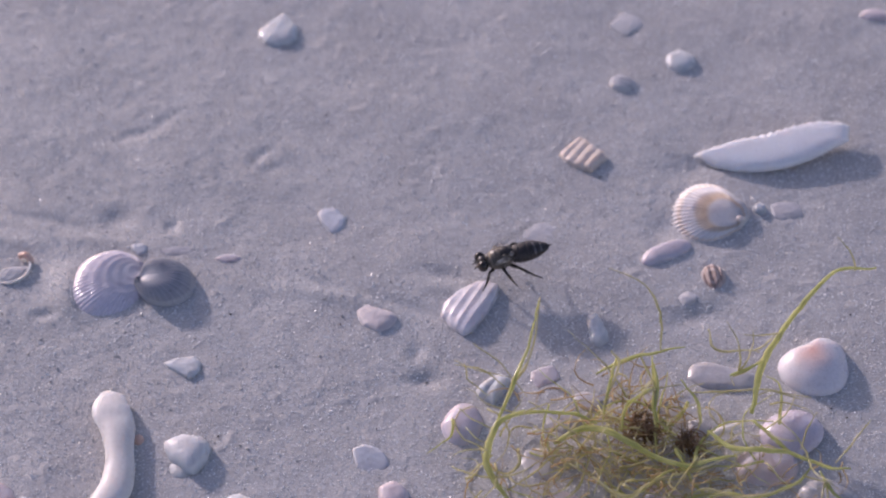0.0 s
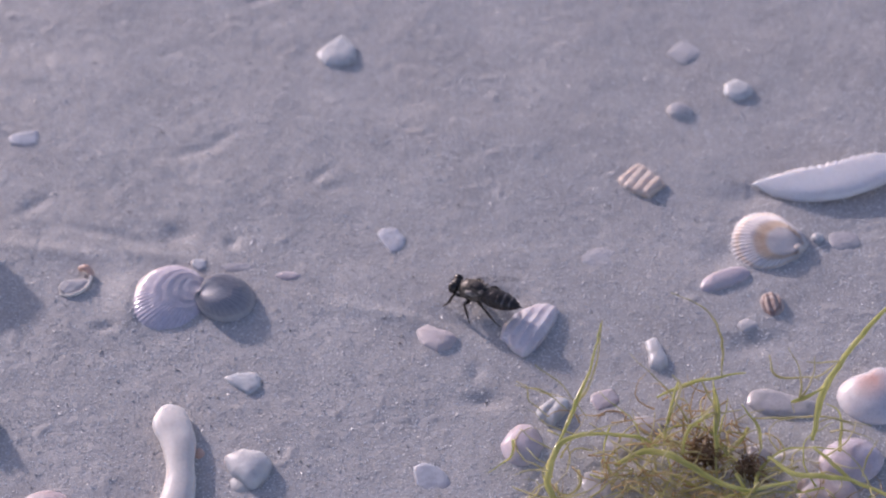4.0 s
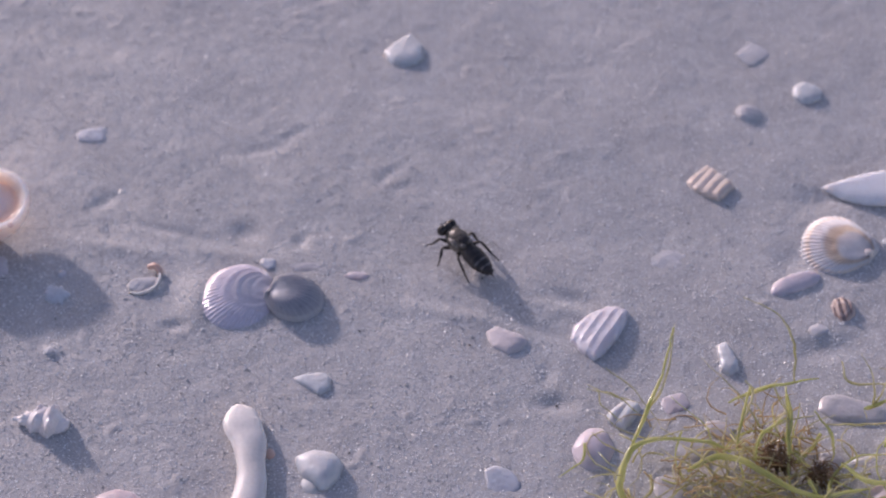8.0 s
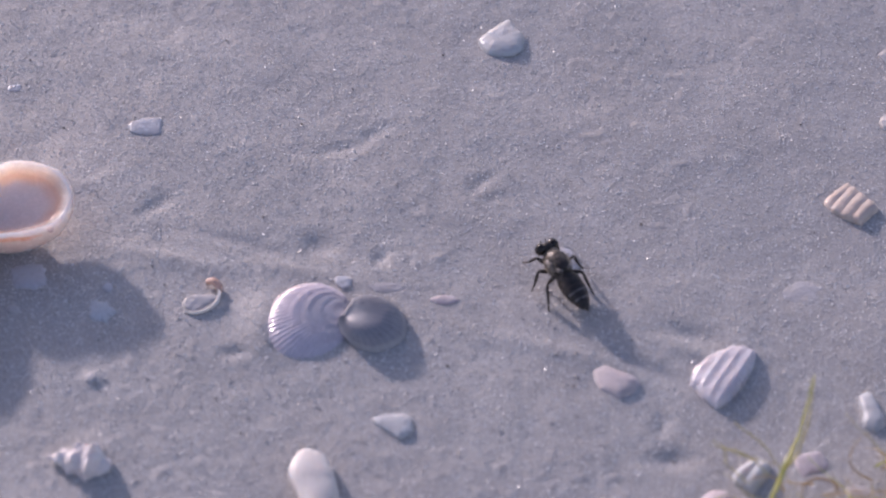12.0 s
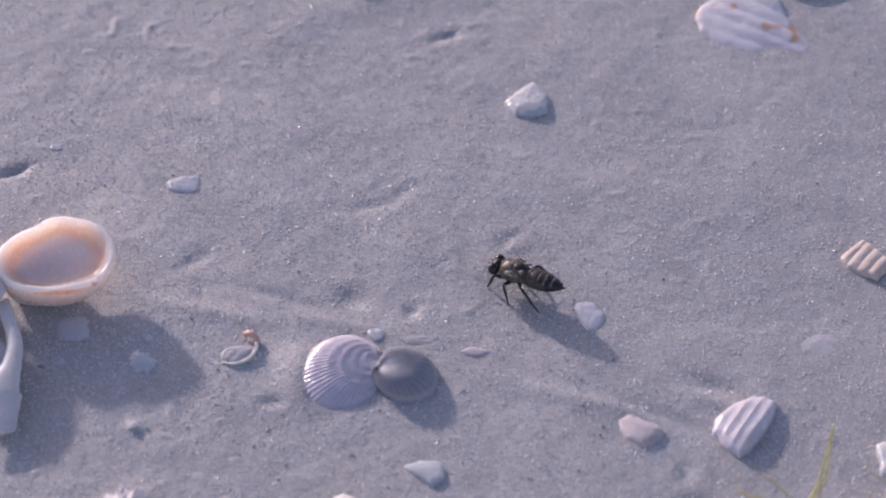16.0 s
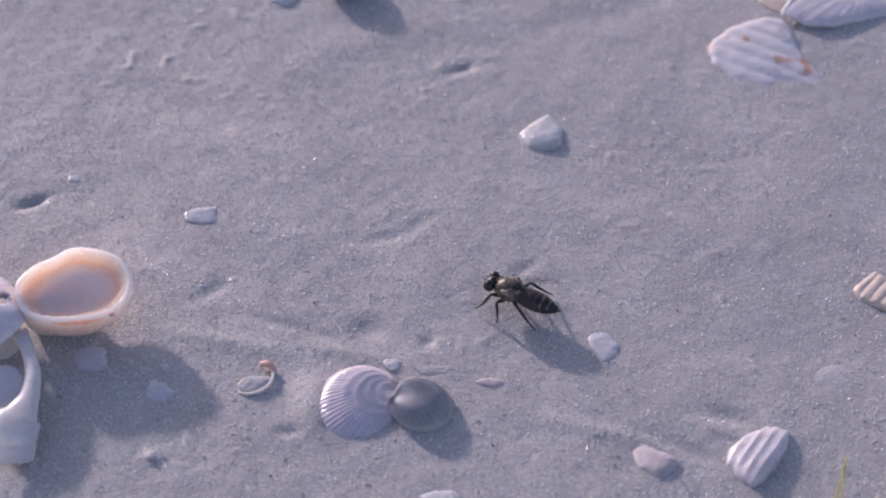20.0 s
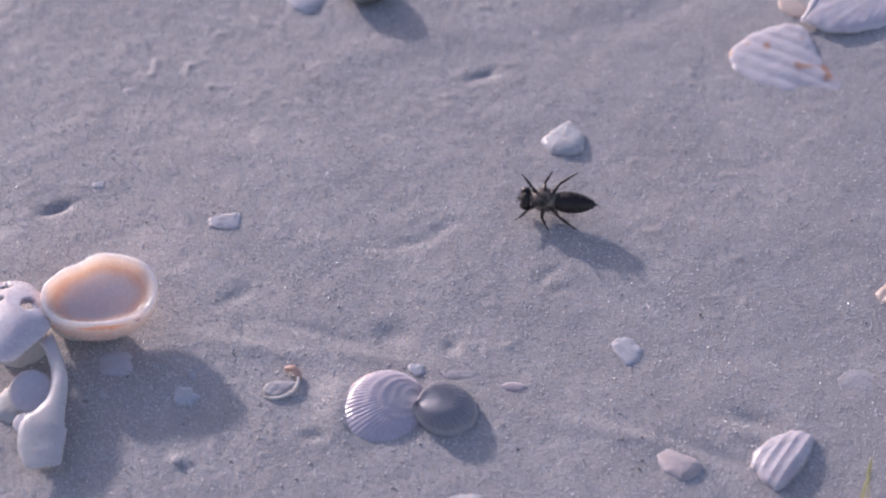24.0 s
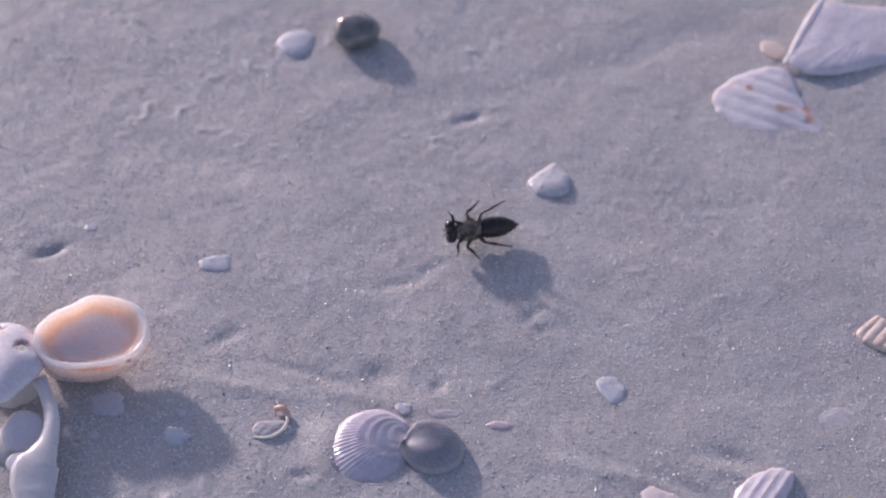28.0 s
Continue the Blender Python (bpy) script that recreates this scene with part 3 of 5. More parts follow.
def middle_shells():
    # lilac cockle half buried, with the grey valve leaning on it
    cockle = dome("cockle_shell", (0.12, 0.13, 0.16, 0.22, 0.32, 0.50, 0.78, 1.02, 1.22, 1.40, 1.44, 1.22, 0.80, 0.44, 0.22, 0.14), 0.32, 0.07, LILAC, p=1.7, q=0.75,
                  rays=(88, 0.007), rings=((0.20, 0.030), (0.34, 0.034), (0.50, 0.036), (0.68, 0.026)), n=352, m=34, rough=0.006, umbo=True, seed=3)
    place(cockle, 0.02, 0.40, gz(0, 0.4) - 0.06, 6, 6)
    ball("beak", (-0.04, 0.04, 0.10), (0.11, 0.10, 0.07), LILAC, cockle, "pale worn beak at the hinge", n=24, m=14)
    tagged(cockle, "glossy lilac and white ribbed cockle valve half buried in sand", "shell")
    grey = dome("clam_shell", (0.98, 0.88, 0.72, 0.54, 0.26, 0.12, 0.1, 0.11, 0.13, 0.15, 0.16, 0.2, 0.32, 0.55, 0.79, 0.97), 0.31, 0.05, GREY, p=2.4, q=0.7, rays=(72, 0.005),
                n=288, m=26, rough=0.006, umbo=True, seed=5)
    place(grey, 0.06, 0.10, gz(0.5, 0) + 0.10, 4, 4)
    ball("beak", (0.04, 0.01, 0.10), (0.09, 0.08, 0.06), GREY, grey, "pale grey beak at the hinge", n=24, m=14)
    tagged(grey, "grey finely ribbed clam valve leaning on a lilac cockle", "shell")
    fragment("shell_chip", -0.05, 1.00, (0.16, 0.18, 0.18, 0.16, 0.18, 0.16, 0.12, 0.10, 0.10, 0.13, 0.15, 0.17), 0.04, 0.03, BLUISH, "small milky blue shell chip half sunk in sand", lift=0.01, seed=11)
    fragment("shell_sliver", 0.80, 0.93, (0.61, 0.24, 0.13, 0.11, 0.12, 0.26, 0.59, 0.24, 0.15, 0.13, 0.14, 0.26), 0.03, 0.03, CLEAR, "long milky shell sliver nearly covered by sand", lift=-0.004, seed=12, rough=0.008)
    fragment("shell_oval", 1.64, 0.67, (0.28, 0.17, 0.12, 0.12, 0.12, 0.17, 0.27, 0.17, 0.12, 0.12, 0.13, 0.20), 0.07, 0.04, ROSE, "small oval pale pink shell chip half sunk in sand", lift=0.0, seed=13)
    fragment("shell_triangle", 2.57, 6.98, (0.43, 0.42, 0.40, 0.41, 0.46, 0.57, 0.42, 0.35, 0.31, 0.30, 0.31, 0.33, 0.37, 0.44, 0.46, 0.47, 0.49, 0.49, 0.50, 0.51, 0.52, 0.50, 0.46, 0.43), 0.22, 0.08, WHITE, "three-cornered worn white shell fragment", lift=0.02, tilt=(-3, -3), seed=14, q=0.5, chips=0.04, rough=0.015)
    fragment("shell_square", 3.61, 1.52, (0.28, 0.29, 0.28, 0.28, 0.31, 0.36, 0.35, 0.35, 0.37, 0.34, 0.31, 0.25, 0.21, 0.20, 0.19, 0.19, 0.20, 0.25, 0.34, 0.32, 0.31, 0.30, 0.28, 0.27), 0.08, 0.05, BLUISH, "small milky white square shell chip", lift=0.02, seed=15, q=0.4, chips=0.03)
    fragment("shell_chip", -3.66, 4.56, (0.26, 0.27, 0.3, 0.31, 0.25, 0.22, 0.21, 0.21, 0.22, 0.23, 0.26, 0.31, 0.31, 0.3, 0.3, 0.25, 0.22, 0.21, 0.22, 0.23, 0.24, 0.27, 0.31, 0.27), 0.05, 0.035, BLUISH, "flat milky white shell chip", lift=0.02, seed=16, q=0.35, chips=0.04)
    fragment("shell_chip", -6.13, 5.50, (0.13, 0.14, 0.11, 0.09, 0.09, 0.12, 0.13, 0.13, 0.12, 0.11, 0.12, 0.14), 0.04, 0.03, BLUISH, "tiny white shell chip sunk in sand", lift=0.0, seed=17)
    # ribbed fragment and its neighbours
    fragment("ribbed_shell_fragment", 6.14, -0.86, (0.37, 0.45, 0.58, 0.76, 0.73, 0.65, 0.57, 0.51, 0.49, 0.48, 0.49, 0.52, 0.54, 0.57, 0.55, 0.56, 0.60, 0.67, 0.52, 0.42, 0.36, 0.33, 0.33, 0.34), 0.24, 0.10, RIBBED, "white ribbed ark shell fragment with broken edges", lift=0.08, tilt=(-3, -4), seed=18,
             ridges=(radians(-31), 0.185, -0.020), p=4, q=0.45, n=192, m=28, chips=0.03)
    fragment("shell_wedge", 4.43, -1.0, (0.37, 0.28, 0.23, 0.25, 0.44, 0.48, 0.36, 0.33, 0.29, 0.35, 0.33, 0.33), 0.17, 0.06, WORN, "chalky pinkish wedge of broken shell", lift=0.03, tilt=(0, -4), seed=19, q=0.5)
    fragment("shell_triangle", 0.91, -1.91, (0.3, 0.3, 0.28, 0.28, 0.25, 0.23, 0.22, 0.22, 0.25, 0.28, 0.33, 0.43, 0.32, 0.25, 0.22, 0.2, 0.2, 0.21, 0.25, 0.32, 0.31, 0.31, 0.33, 0.3), 0.12, 0.07, WHITE, "small smooth white three-cornered shell piece", lift=0.05, tilt=(-4, -3), seed=20, q=0.5)
    fragment("shell_window", 7.62, 0.94, (0.45, 0.33, 0.27, 0.29, 0.29, 0.34, 0.45, 0.38, 0.32, 0.30, 0.30, 0.40), 0.025, 0.03, SANDY, "thin translucent shell disc lying flat in the sand", lift=-0.018, seed=21, chips=0.06)


def curled_piece():
    thing = holder("snail_shell_fragment", -2.30, 0.55, gz(-2.26, 0.54) + 0.012, 4, 0, 14)
    tube("lip", [(-0.36, -0.14, 0.02, 0.015, 0.015), (-0.22, -0.22, 0.04, 0.025, 0.025), (0.0, -0.22, 0.05, 0.03, 0.03), (0.18, -0.12, 0.06, 0.03, 0.03), (0.27, 0.04, 0.06, 0.028, 0.03), (0.27, 0.18, 0.05, 0.025, 0.025)],
         CHALK, thing, "cream curved broken lip", rough=0.008, seed=22)
    dome("wall", (0.26, 0.20, 0.12, 0.10, 0.14, 0.26, 0.34, 0.32, 0.27, 0.24, 0.22, 0.23), 0.05, 0.03, CHALK, thing, "thin inner wall dusted with sand", cup=True, seed=23)
    dome("sand_fill", (0.24, 0.18, 0.13, 0.12, 0.15, 0.25, 0.32, 0.29, 0.24, 0.21, 0.19, 0.20), 0.025, 0.03, SANDY, thing, "caked sand filling the hollow", seed=24, rough=0.012).location = (0, 0, 0.035 * CM)
    tube("columella", [(0.28, 0.12, 0.02, 0.05, 0.04), (0.28, 0.22, 0.05, 0.07, 0.05), (0.21, 0.33, 0.07, 0.075, 0.05), (0.10, 0.35, 0.05, 0.05, 0.03)], ORANGE, thing, "orange-brown twisted core", rough=0.015)
    tagged(thing, "broken snail shell with cream lip and orange core", "shell")


def right_shells():
    fragment("striped_shell_fragment", 8.54, 2.98, (0.4, 0.34, 0.32, 0.33, 0.35, 0.42, 0.53, 0.43, 0.39, 0.38, 0.39, 0.44, 0.46, 0.41, 0.38, 0.35, 0.34, 0.36, 0.4, 0.49, 0.44, 0.42, 0.43, 0.48), 0.16, 0.10, TAN, "tan ribbed shell fragment with pale ridges", lift=0.03, tilt=(-3, -3), seed=24,
             ridges=(radians(-36), 0.20, 0.024), p=6, q=0.4, n=120, m=28, chips=0.03)
    cockle = dome("banded_cockle_shell", (0.13, 0.19, 0.3, 0.37, 0.55, 0.72, 1.11, 1.34, 1.43, 1.4, 1.32, 1.2, 0.83, 0.41, 0.24, 0.19, 0.13, 0.11, 0.11, 0.12), 0.32, 0.08, COCKLE, p=1.9, q=0.7, rays=(76, 0.020),
                  rings=((0.45, 0.008), (0.66, 0.014), (0.84, 0.014)), n=288, m=30, rough=0.008, umbo=True, seed=25)
    place(cockle, 11.34, 0.97, gz(11, 0.8) - 0.04, 2, -5)
    ball("beak", (0.02, 0.02, 0.13), (0.10, 0.09, 0.07), COCKLE, cockle, "worn white beak at the hinge", n=24, m=14)
    tagged(cockle, "white ribbed cockle valve with orange-brown bands", "shell")
    fragment("jewel_shell", 9.85, 0.31, (0.47, 0.57, 0.56, 0.45, 0.32, 0.26, 0.23, 0.21, 0.20, 0.21, 0.24, 0.30, 0.38, 0.48, 0.56, 0.49, 0.35, 0.29, 0.26, 0.25, 0.25, 0.26, 0.29, 0.37), 0.22, 0.05, MAUVE, "smooth glossy mauve shell piece beside a banded cockle", lift=0.02, seed=26, q=0.6, rough=0.008)
    fragment("striped_shell_bit", 10.68, -0.39, (0.23, 0.25, 0.28, 0.33, 0.31, 0.25, 0.22, 0.24, 0.31, 0.33, 0.26, 0.24), 0.22, 0.05, BROWNSTRIPE, "tiny brown and white striped shell bit", lift=0.0, tilt=(8, -10), seed=27, ridges=(0.1, 0.13, 0.05), q=0.6)
    fragment("shell_chip", 10.17, -0.88, (0.20, 0.17, 0.17, 0.19, 0.16, 0.19, 0.20, 0.19, 0.2, 0.15, 0.13, 0.15), 0.08, 0.04, SANDY, "sand-dusted bluish shell chip", lift=0.0, seed=28)
    wing = dome("angel_wing_fragment", (1.38, 1.50, 1.03, 0.63, 0.46, 0.37, 0.34, 0.33, 0.33, 0.38, 0.49, 0.79, 1.57, 1.26, 0.97, 0.76, 0.64, 0.56, 0.53, 0.53, 0.55, 0.61, 0.73, 0.93), 0.12, 0.10, PORCELAIN, p=6.0, q=0.5, sharp=True, teeth=(19.0, 0.06),
                ridges=(radians(18), 0.21, 0.006), n=900, m=22, rough=0.003, seed=29)
    place(wing, 12.30, 2.80, gz(12.2, 2.8) + 0.16, 5, -4)
    tagged(wing, "long thick white shell fragment with a toothed edge", "shell")
    fragment("shell_bead", 11.78, 1.29, (0.14,) * 8, 0.20, 0.04, WHITE, "tiny round glossy white shell bead", lift=0.0, seed=30, q=0.5, n=32, m=10)
    fragment("shell_chip", 12.29, 1.24, (0.28, 0.31, 0.28, 0.24, 0.27, 0.33, 0.28, 0.31, 0.27, 0.23, 0.24, 0.33), 0.05, 0.03, CLEAR, "flat milky shell chip sunk in sand", lift=-0.002, seed=31)
    fragment("small_clam_shell", 9.54, 4.94, (0.26, 0.24, 0.23, 0.24, 0.26, 0.28, 0.29, 0.28, 0.26, 0.25, 0.27, 0.28), 0.18, 0.05, SANDY, "tiny grooved whitish clam valve", lift=0.02, tilt=(0, 8), seed=32, ridges=(1.2, 0.11, 0.025))
    fragment("shell_chunk", 10.77, 5.52, (0.30, 0.29, 0.27, 0.32, 0.30, 0.32, 0.31, 0.34, 0.34, 0.31, 0.29, 0.31), 0.20, 0.08, WHITE, "small rounded white shell piece", lift=0.02, seed=33, q=0.5)
    fragment("shell_disc", 9.79, 6.71, (0.38, 0.31, 0.34, 0.37, 0.27, 0.28, 0.38, 0.31, 0.34, 0.37, 0.27, 0.28), 0.05, 0.03, SANDY, "flat pale shell disc dusted with sand", lift=0.0, seed=34)
    fragment("pink_shell_fragment", 14.95, 6.62, (0.42, 0.25, 0.18, 0.18, 0.24, 0.30, 0.40, 0.28, 0.18, 0.17, 0.20, 0.36), 0.16, 0.06, ROSE, "pink shell fragment lying flat", lift=0.03, seed=35)
    fragment("shell_tooth", 8.43, -1.52, (0.14, 0.14, 0.20, 0.42, 0.38, 0.22, 0.17, 0.19, 0.36, 0.41, 0.34, 0.20), 0.20, 0.08, WHITE, "small white tooth-shaped shell piece", lift=0.02, seed=36, q=0.45)


def weed_shells():
    clam = dome("pink_clam_shell", (0.62, 0.65, 0.60, 0.42, 0.40, 0.52, 0.66, 0.74, 0.78, 0.80, 0.78, 0.68), 0.40, 0.07, PINKTOP, p=2.2, q=0.6, rings=((0.5, 0.008), (0.75, 0.010)), n=110, m=22, rough=0.003, seed=40)
    place(clam, 12.2, -2.52, gz(12.2, -2.6) - 0.05, -2, -6)
    tagged(clam, "smooth white clam valve flushed pink at the top", "shell")
    upper = dome("pale_clam_shell", (0.55, 0.54, 0.52, 0.50, 0.50, 0.54, 0.60, 0.58, 0.52, 0.50, 0.50, 0.52), 0.26, 0.06, PALE, p=2.4, q=0.7, rings=((0.55, 0.006), (0.78, 0.008)), n=110, m=22, rough=0.004, seed=41)
    place(upper, 11.58, -4.10, gz(11.6, -4.1) + 0.02, -2, -8)
    tagged(upper, "pale lilac clam valve beneath strands of seaweed", "shell")
    lower = dome("pinkish_clam_shell", (0.56, 0.52, 0.46, 0.44, 0.46, 0.52, 0.56, 0.52, 0.46, 0.44, 0.48, 0.54), 0.20, 0.06, ROSE, p=2.4, q=0.7, rings=((0.6, 0.006),), n=100, m=20, rough=0.005, seed=49)
    place(lower, 11.02, -4.78, gz(11, -4.8) - 0.02, 0, -4)
    tagged(lower, "smooth pinkish clam valve under seaweed beside a lilac one", "shell")
    rod = tube("shell_splinter", [(10.15, -4.22, 0.24, 0.05, 0.05), (10.32, -4.16, 0.26, 0.075, 0.07), (10.6, -4.08, 0.28, 0.07, 0.06), (10.9, -3.98, 0.27, 0.05, 0.04)], WHITE, sides=12, rough=0.012, seed=6)
    tagged(rod, "short glossy white shell splinter against a pale clam", "shell")
    fragment("broken_clam_shell", 11.9, -5.5, (0.62, 0.55, 0.45, 0.42, 0.40, 0.44, 0.50, 0.52, 0.55, 0.60, 0.62, 0.64), 0.24, 0.06, CLEAR, "ribbed pale shell piece under the seaweed", lift=0.02, seed=42, ridges=(0.7, 0.2, 0.03))
    fragment("mauve_shell", 5.83, -3.54, (0.40, 0.40, 0.48, 0.47, 0.38, 0.34, 0.37, 0.39, 0.46, 0.48, 0.44, 0.38), 0.30, 0.07, MAUVE, "rounded glossy mauve shell at the seaweed's edge", lift=0.02, seed=43, q=0.7, p=2.2, sharp=False, rough=0.006)
    fragment("shell_barrel", 6.42, -2.80, (0.28, 0.38, 0.40, 0.26, 0.20, 0.21, 0.29, 0.32, 0.30, 0.35, 0.25, 0.23), 0.30, 0.08, WHITE, "stubby white shell piece beside seaweed", lift=0.02, seed=44, q=0.5, ridges=(-0.6, 0.3, 0.04))
    fragment("razor_shell_piece", 10.51, -2.74, (0.70, 0.34, 0.26, 0.28, 0.40, 0.60, 0.60, 0.45, 0.32, 0.30, 0.40, 0.66), 0.14, 0.04, CLEAR, "long translucent shell piece behind the seaweed", lift=0.02, seed=45, chips=0.05)
    fragment("shell_chip", 4.26, -4.19, (0.24, 0.20, 0.20, 0.24, 0.33, 0.40, 0.33, 0.35, 0.38, 0.36, 0.33, 0.34), 0.05, 0.04, BLUISH, "thin pale lilac shell chip", lift=0.02, tilt=(6, 0), seed=46, q=0.4)
    fragment("glossy_shell_piece", 4.60, -5.02, (0.27, 0.25, 0.25, 0.30, 0.30, 0.32, 0.28, 0.32, 0.32, 0.30, 0.33, 0.29), 0.28, 0.06, ROSE, "small glossy rose and white shell", lift=0.0, seed=47, q=0.5)
    fragment("pink_shell_chip", 7.38, -2.57, (0.27, 0.27, 0.31, 0.24, 0.23, 0.27, 0.26, 0.26, 0.30, 0.20, 0.18, 0.22), 0.06, 0.04, ROSE, "pink shell chip between seaweed strands", lift=0.01, seed=48)
    for x, y, r, mat, seed in ((7.6, -3.6, 0.34, CLEAR, 50), (8.1, -3.2, 0.30, CLEAR, 51), (7.2, -4.5, 0.42, CLEAR, 52), (8.8, -4.6, 0.36, CLEAR, 53), (9.2, -5.3, 0.34, ROSE, 54), (7.5, -5.4, 0.36, ROSE, 55), (10.0, -3.9, 0.24, CLEAR, 56)):
        fragment("shell_fragment", x, y, tuple(r * k for k in (1.0, 0.85, 0.9, 1.1, 0.95, 0.8, 0.9, 1.05)), 0.12, 0.04, mat, "small pale shell fragment under the seaweed", lift=0.01, seed=seed, group="shell bits in the seaweed", chips=0.06)


def lower_shells():
    bone = tube("shell_column", [(-0.30, -2.56, 0.19, 0.18, 0.04), (-0.33, -2.66, 0.20, 0.25, 0.08), (-0.36, -2.86, 0.22, 0.31, 0.11), (-0.34, -3.00, 0.23, 0.335, 0.11), (-0.26, -3.20, 0.22, 0.32, 0.13), (-0.20, -3.40, 0.20, 0.31, 0.16), (-0.16, -3.78, 0.19, 0.26, 0.16),
                                 (-0.14, -4.08, 0.18, 0.26, 0.16), (-0.14, -4.31, 0.18, 0.28, 0.16), (-0.18, -4.64, 0.18, 0.30, 0.16), (-0.34, -4.95, 0.18, 0.29, 0.16), (-0.58, -5.26, 0.17, 0.27, 0.15), (-0.95, -5.60, 0.14, 0.20, 0.12)], BONE, sides=24, steps=6, rough=0.006, seed=60)
    bone.location.z = (gz(-0.2, -4) - 0.07) * CM
    tagged(bone, "curved ivory-white worn shell column lying on sand", "shell")
    fragment("pebble_chip", 0.15, -3.55, (0.12, 0.13, 0.15, 0.13, 0.12, 0.13, 0.14, 0.12), 0.12, 0.04, ORANGE, "tiny reddish-brown shell bit beside an ivory column", lift=0.0, seed=61, n=32, m=8)
    chunk = holder("worn_shell_piece", 1.03, -3.91, gz(1, -3.9) + 0.04, -3, -4)
    dome("valve", (0.4, 0.41, 0.39, 0.39, 0.36, 0.35, 0.36, 0.41, 0.41, 0.44, 0.5, 0.43, 0.37, 0.34, 0.33, 0.32, 0.33, 0.37, 0.45, 0.48, 0.43, 0.4, 0.39, 0.38), 0.22, 0.10, WHITE, chunk, seed=62, q=0.5, p=3.0, sharp=True)
    dome("broken_foot", (0.26, 0.22, 0.2, 0.2, 0.22, 0.24, 0.26, 0.26, 0.26, 0.26, 0.26, 0.26), 0.08, 0.05, CHALK, chunk, "chalky broken underside", seed=63).matrix_basis = pose(-0.12 * CM, -0.27 * CM, -0.06 * CM)
    tagged(chunk, "rounded white worn shell piece", "shell")
    fragment("pink_clam_shell", -2.45, -4.79, (0.60, 0.57, 0.53, 0.53, 0.52, 0.55, 0.60, 0.66, 0.56, 0.52, 0.50, 0.57), 0.34, 0.07, ROSE, "smooth glossy pale pink clam valve", lift=0.0, seed=64, q=0.6, rough=0.01, rings=((0.6, 0.01),))
    fragment("shell_point", -1.77, -4.98, (0.30, 0.26, 0.28, 0.31, 0.24, 0.23, 0.27, 0.32, 0.38, 0.36, 0.40, 0.32), 0.26, 0.07, WHITE, "white pointed shell piece beside a pink clam", lift=0.02, seed=65, q=0.5)
    fragment("cream_shell_piece", 1.96, -5.17, (0.36, 0.32, 0.28, 0.33, 0.36, 0.38, 0.42, 0.38, 0.44, 0.36, 0.38, 0.48), 0.28, 0.07, BONE, "cream worn shell piece", lift=0.02, seed=66, q=0.5)
    # small knobbed whelk, lying on its side
    whelk = holder("whelk_shell", -3.92, -2.78, gz(-3.9, -2.8) + 0.06, 0, 4, -6)
    n, rows = 64, np.linspace(0, 1, 120)
    verts, us = [], []
    for s in rows:
        env = 0.30 * math.sin(math.pi * min(1.0, 0.02 + 0.60 * s)) ** 1.3 * (1 - 0.75 * max(0.0, s - 0.68) / 0.32) + 0.01
        for k in range(n):
            a = 2 * math.pi * k / n
            whorl = (4.2 * s**0.75 + k / n) % 1.0
            knob = 0.32 * math.exp(-((whorl - 0.45) / 0.16) ** 2) * (0.5 + 0.5 * math.cos(6 * a + 2.5 * s * 6.28))
            r = env * (0.86 + 0.20 * math.sin(math.pi * whorl) ** 0.7 + knob)
            verts.append((-0.52 + 1.02 * s, r * math.cos(a), r * math.sin(a)))
            us.append(s)
    faces = [(i * n + j, (i + 1) * n + j, (i + 1) * n + (j + 1) % n, i * n + (j + 1) % n) for i in range(len(rows) - 1) for j in range(n)]
    faces += [tuple(range(n)), tuple(range((len(rows) - 1) * n, len(rows) * n))[::-1]]
    build("spire", verts, faces, shell("whelk_white", (0.86, 0.81, 0.79), (0.76, 0.67, 0.65), 0.18), whelk, u=us)
    tube("lip", [(0.10, 0.10, -0.12, 0.10, 0.07), (0.28, 0.02, -0.06, 0.14, 0.09), (0.42, -0.10, -0.08, 0.11, 0.07), (0.50, -0.18, -0.12, 0.05, 0.04)], WHITE, whelk, "white glossy outer lip", rough=0.015)
    tagged(whelk, "small glossy knobbed whelk shell lying on its side", "shell")
    for x, y, r, seed in ((-3.95, -1.12, 0.10, 70), (-4.3, -1.35, 0.06, 71), (-5.4, 0.3, 0.12, 72)):
        fragment("sand_lump", x, y, (r, r * 0.9, r * 1.1, r, r * 0.95, r * 1.05, r * 0.9, r), r * 0.55, 0.03, SANDY, "small crumb of caked sand", "sand crumb", seed=seed, n=28, m=8, group="sand crumbs")


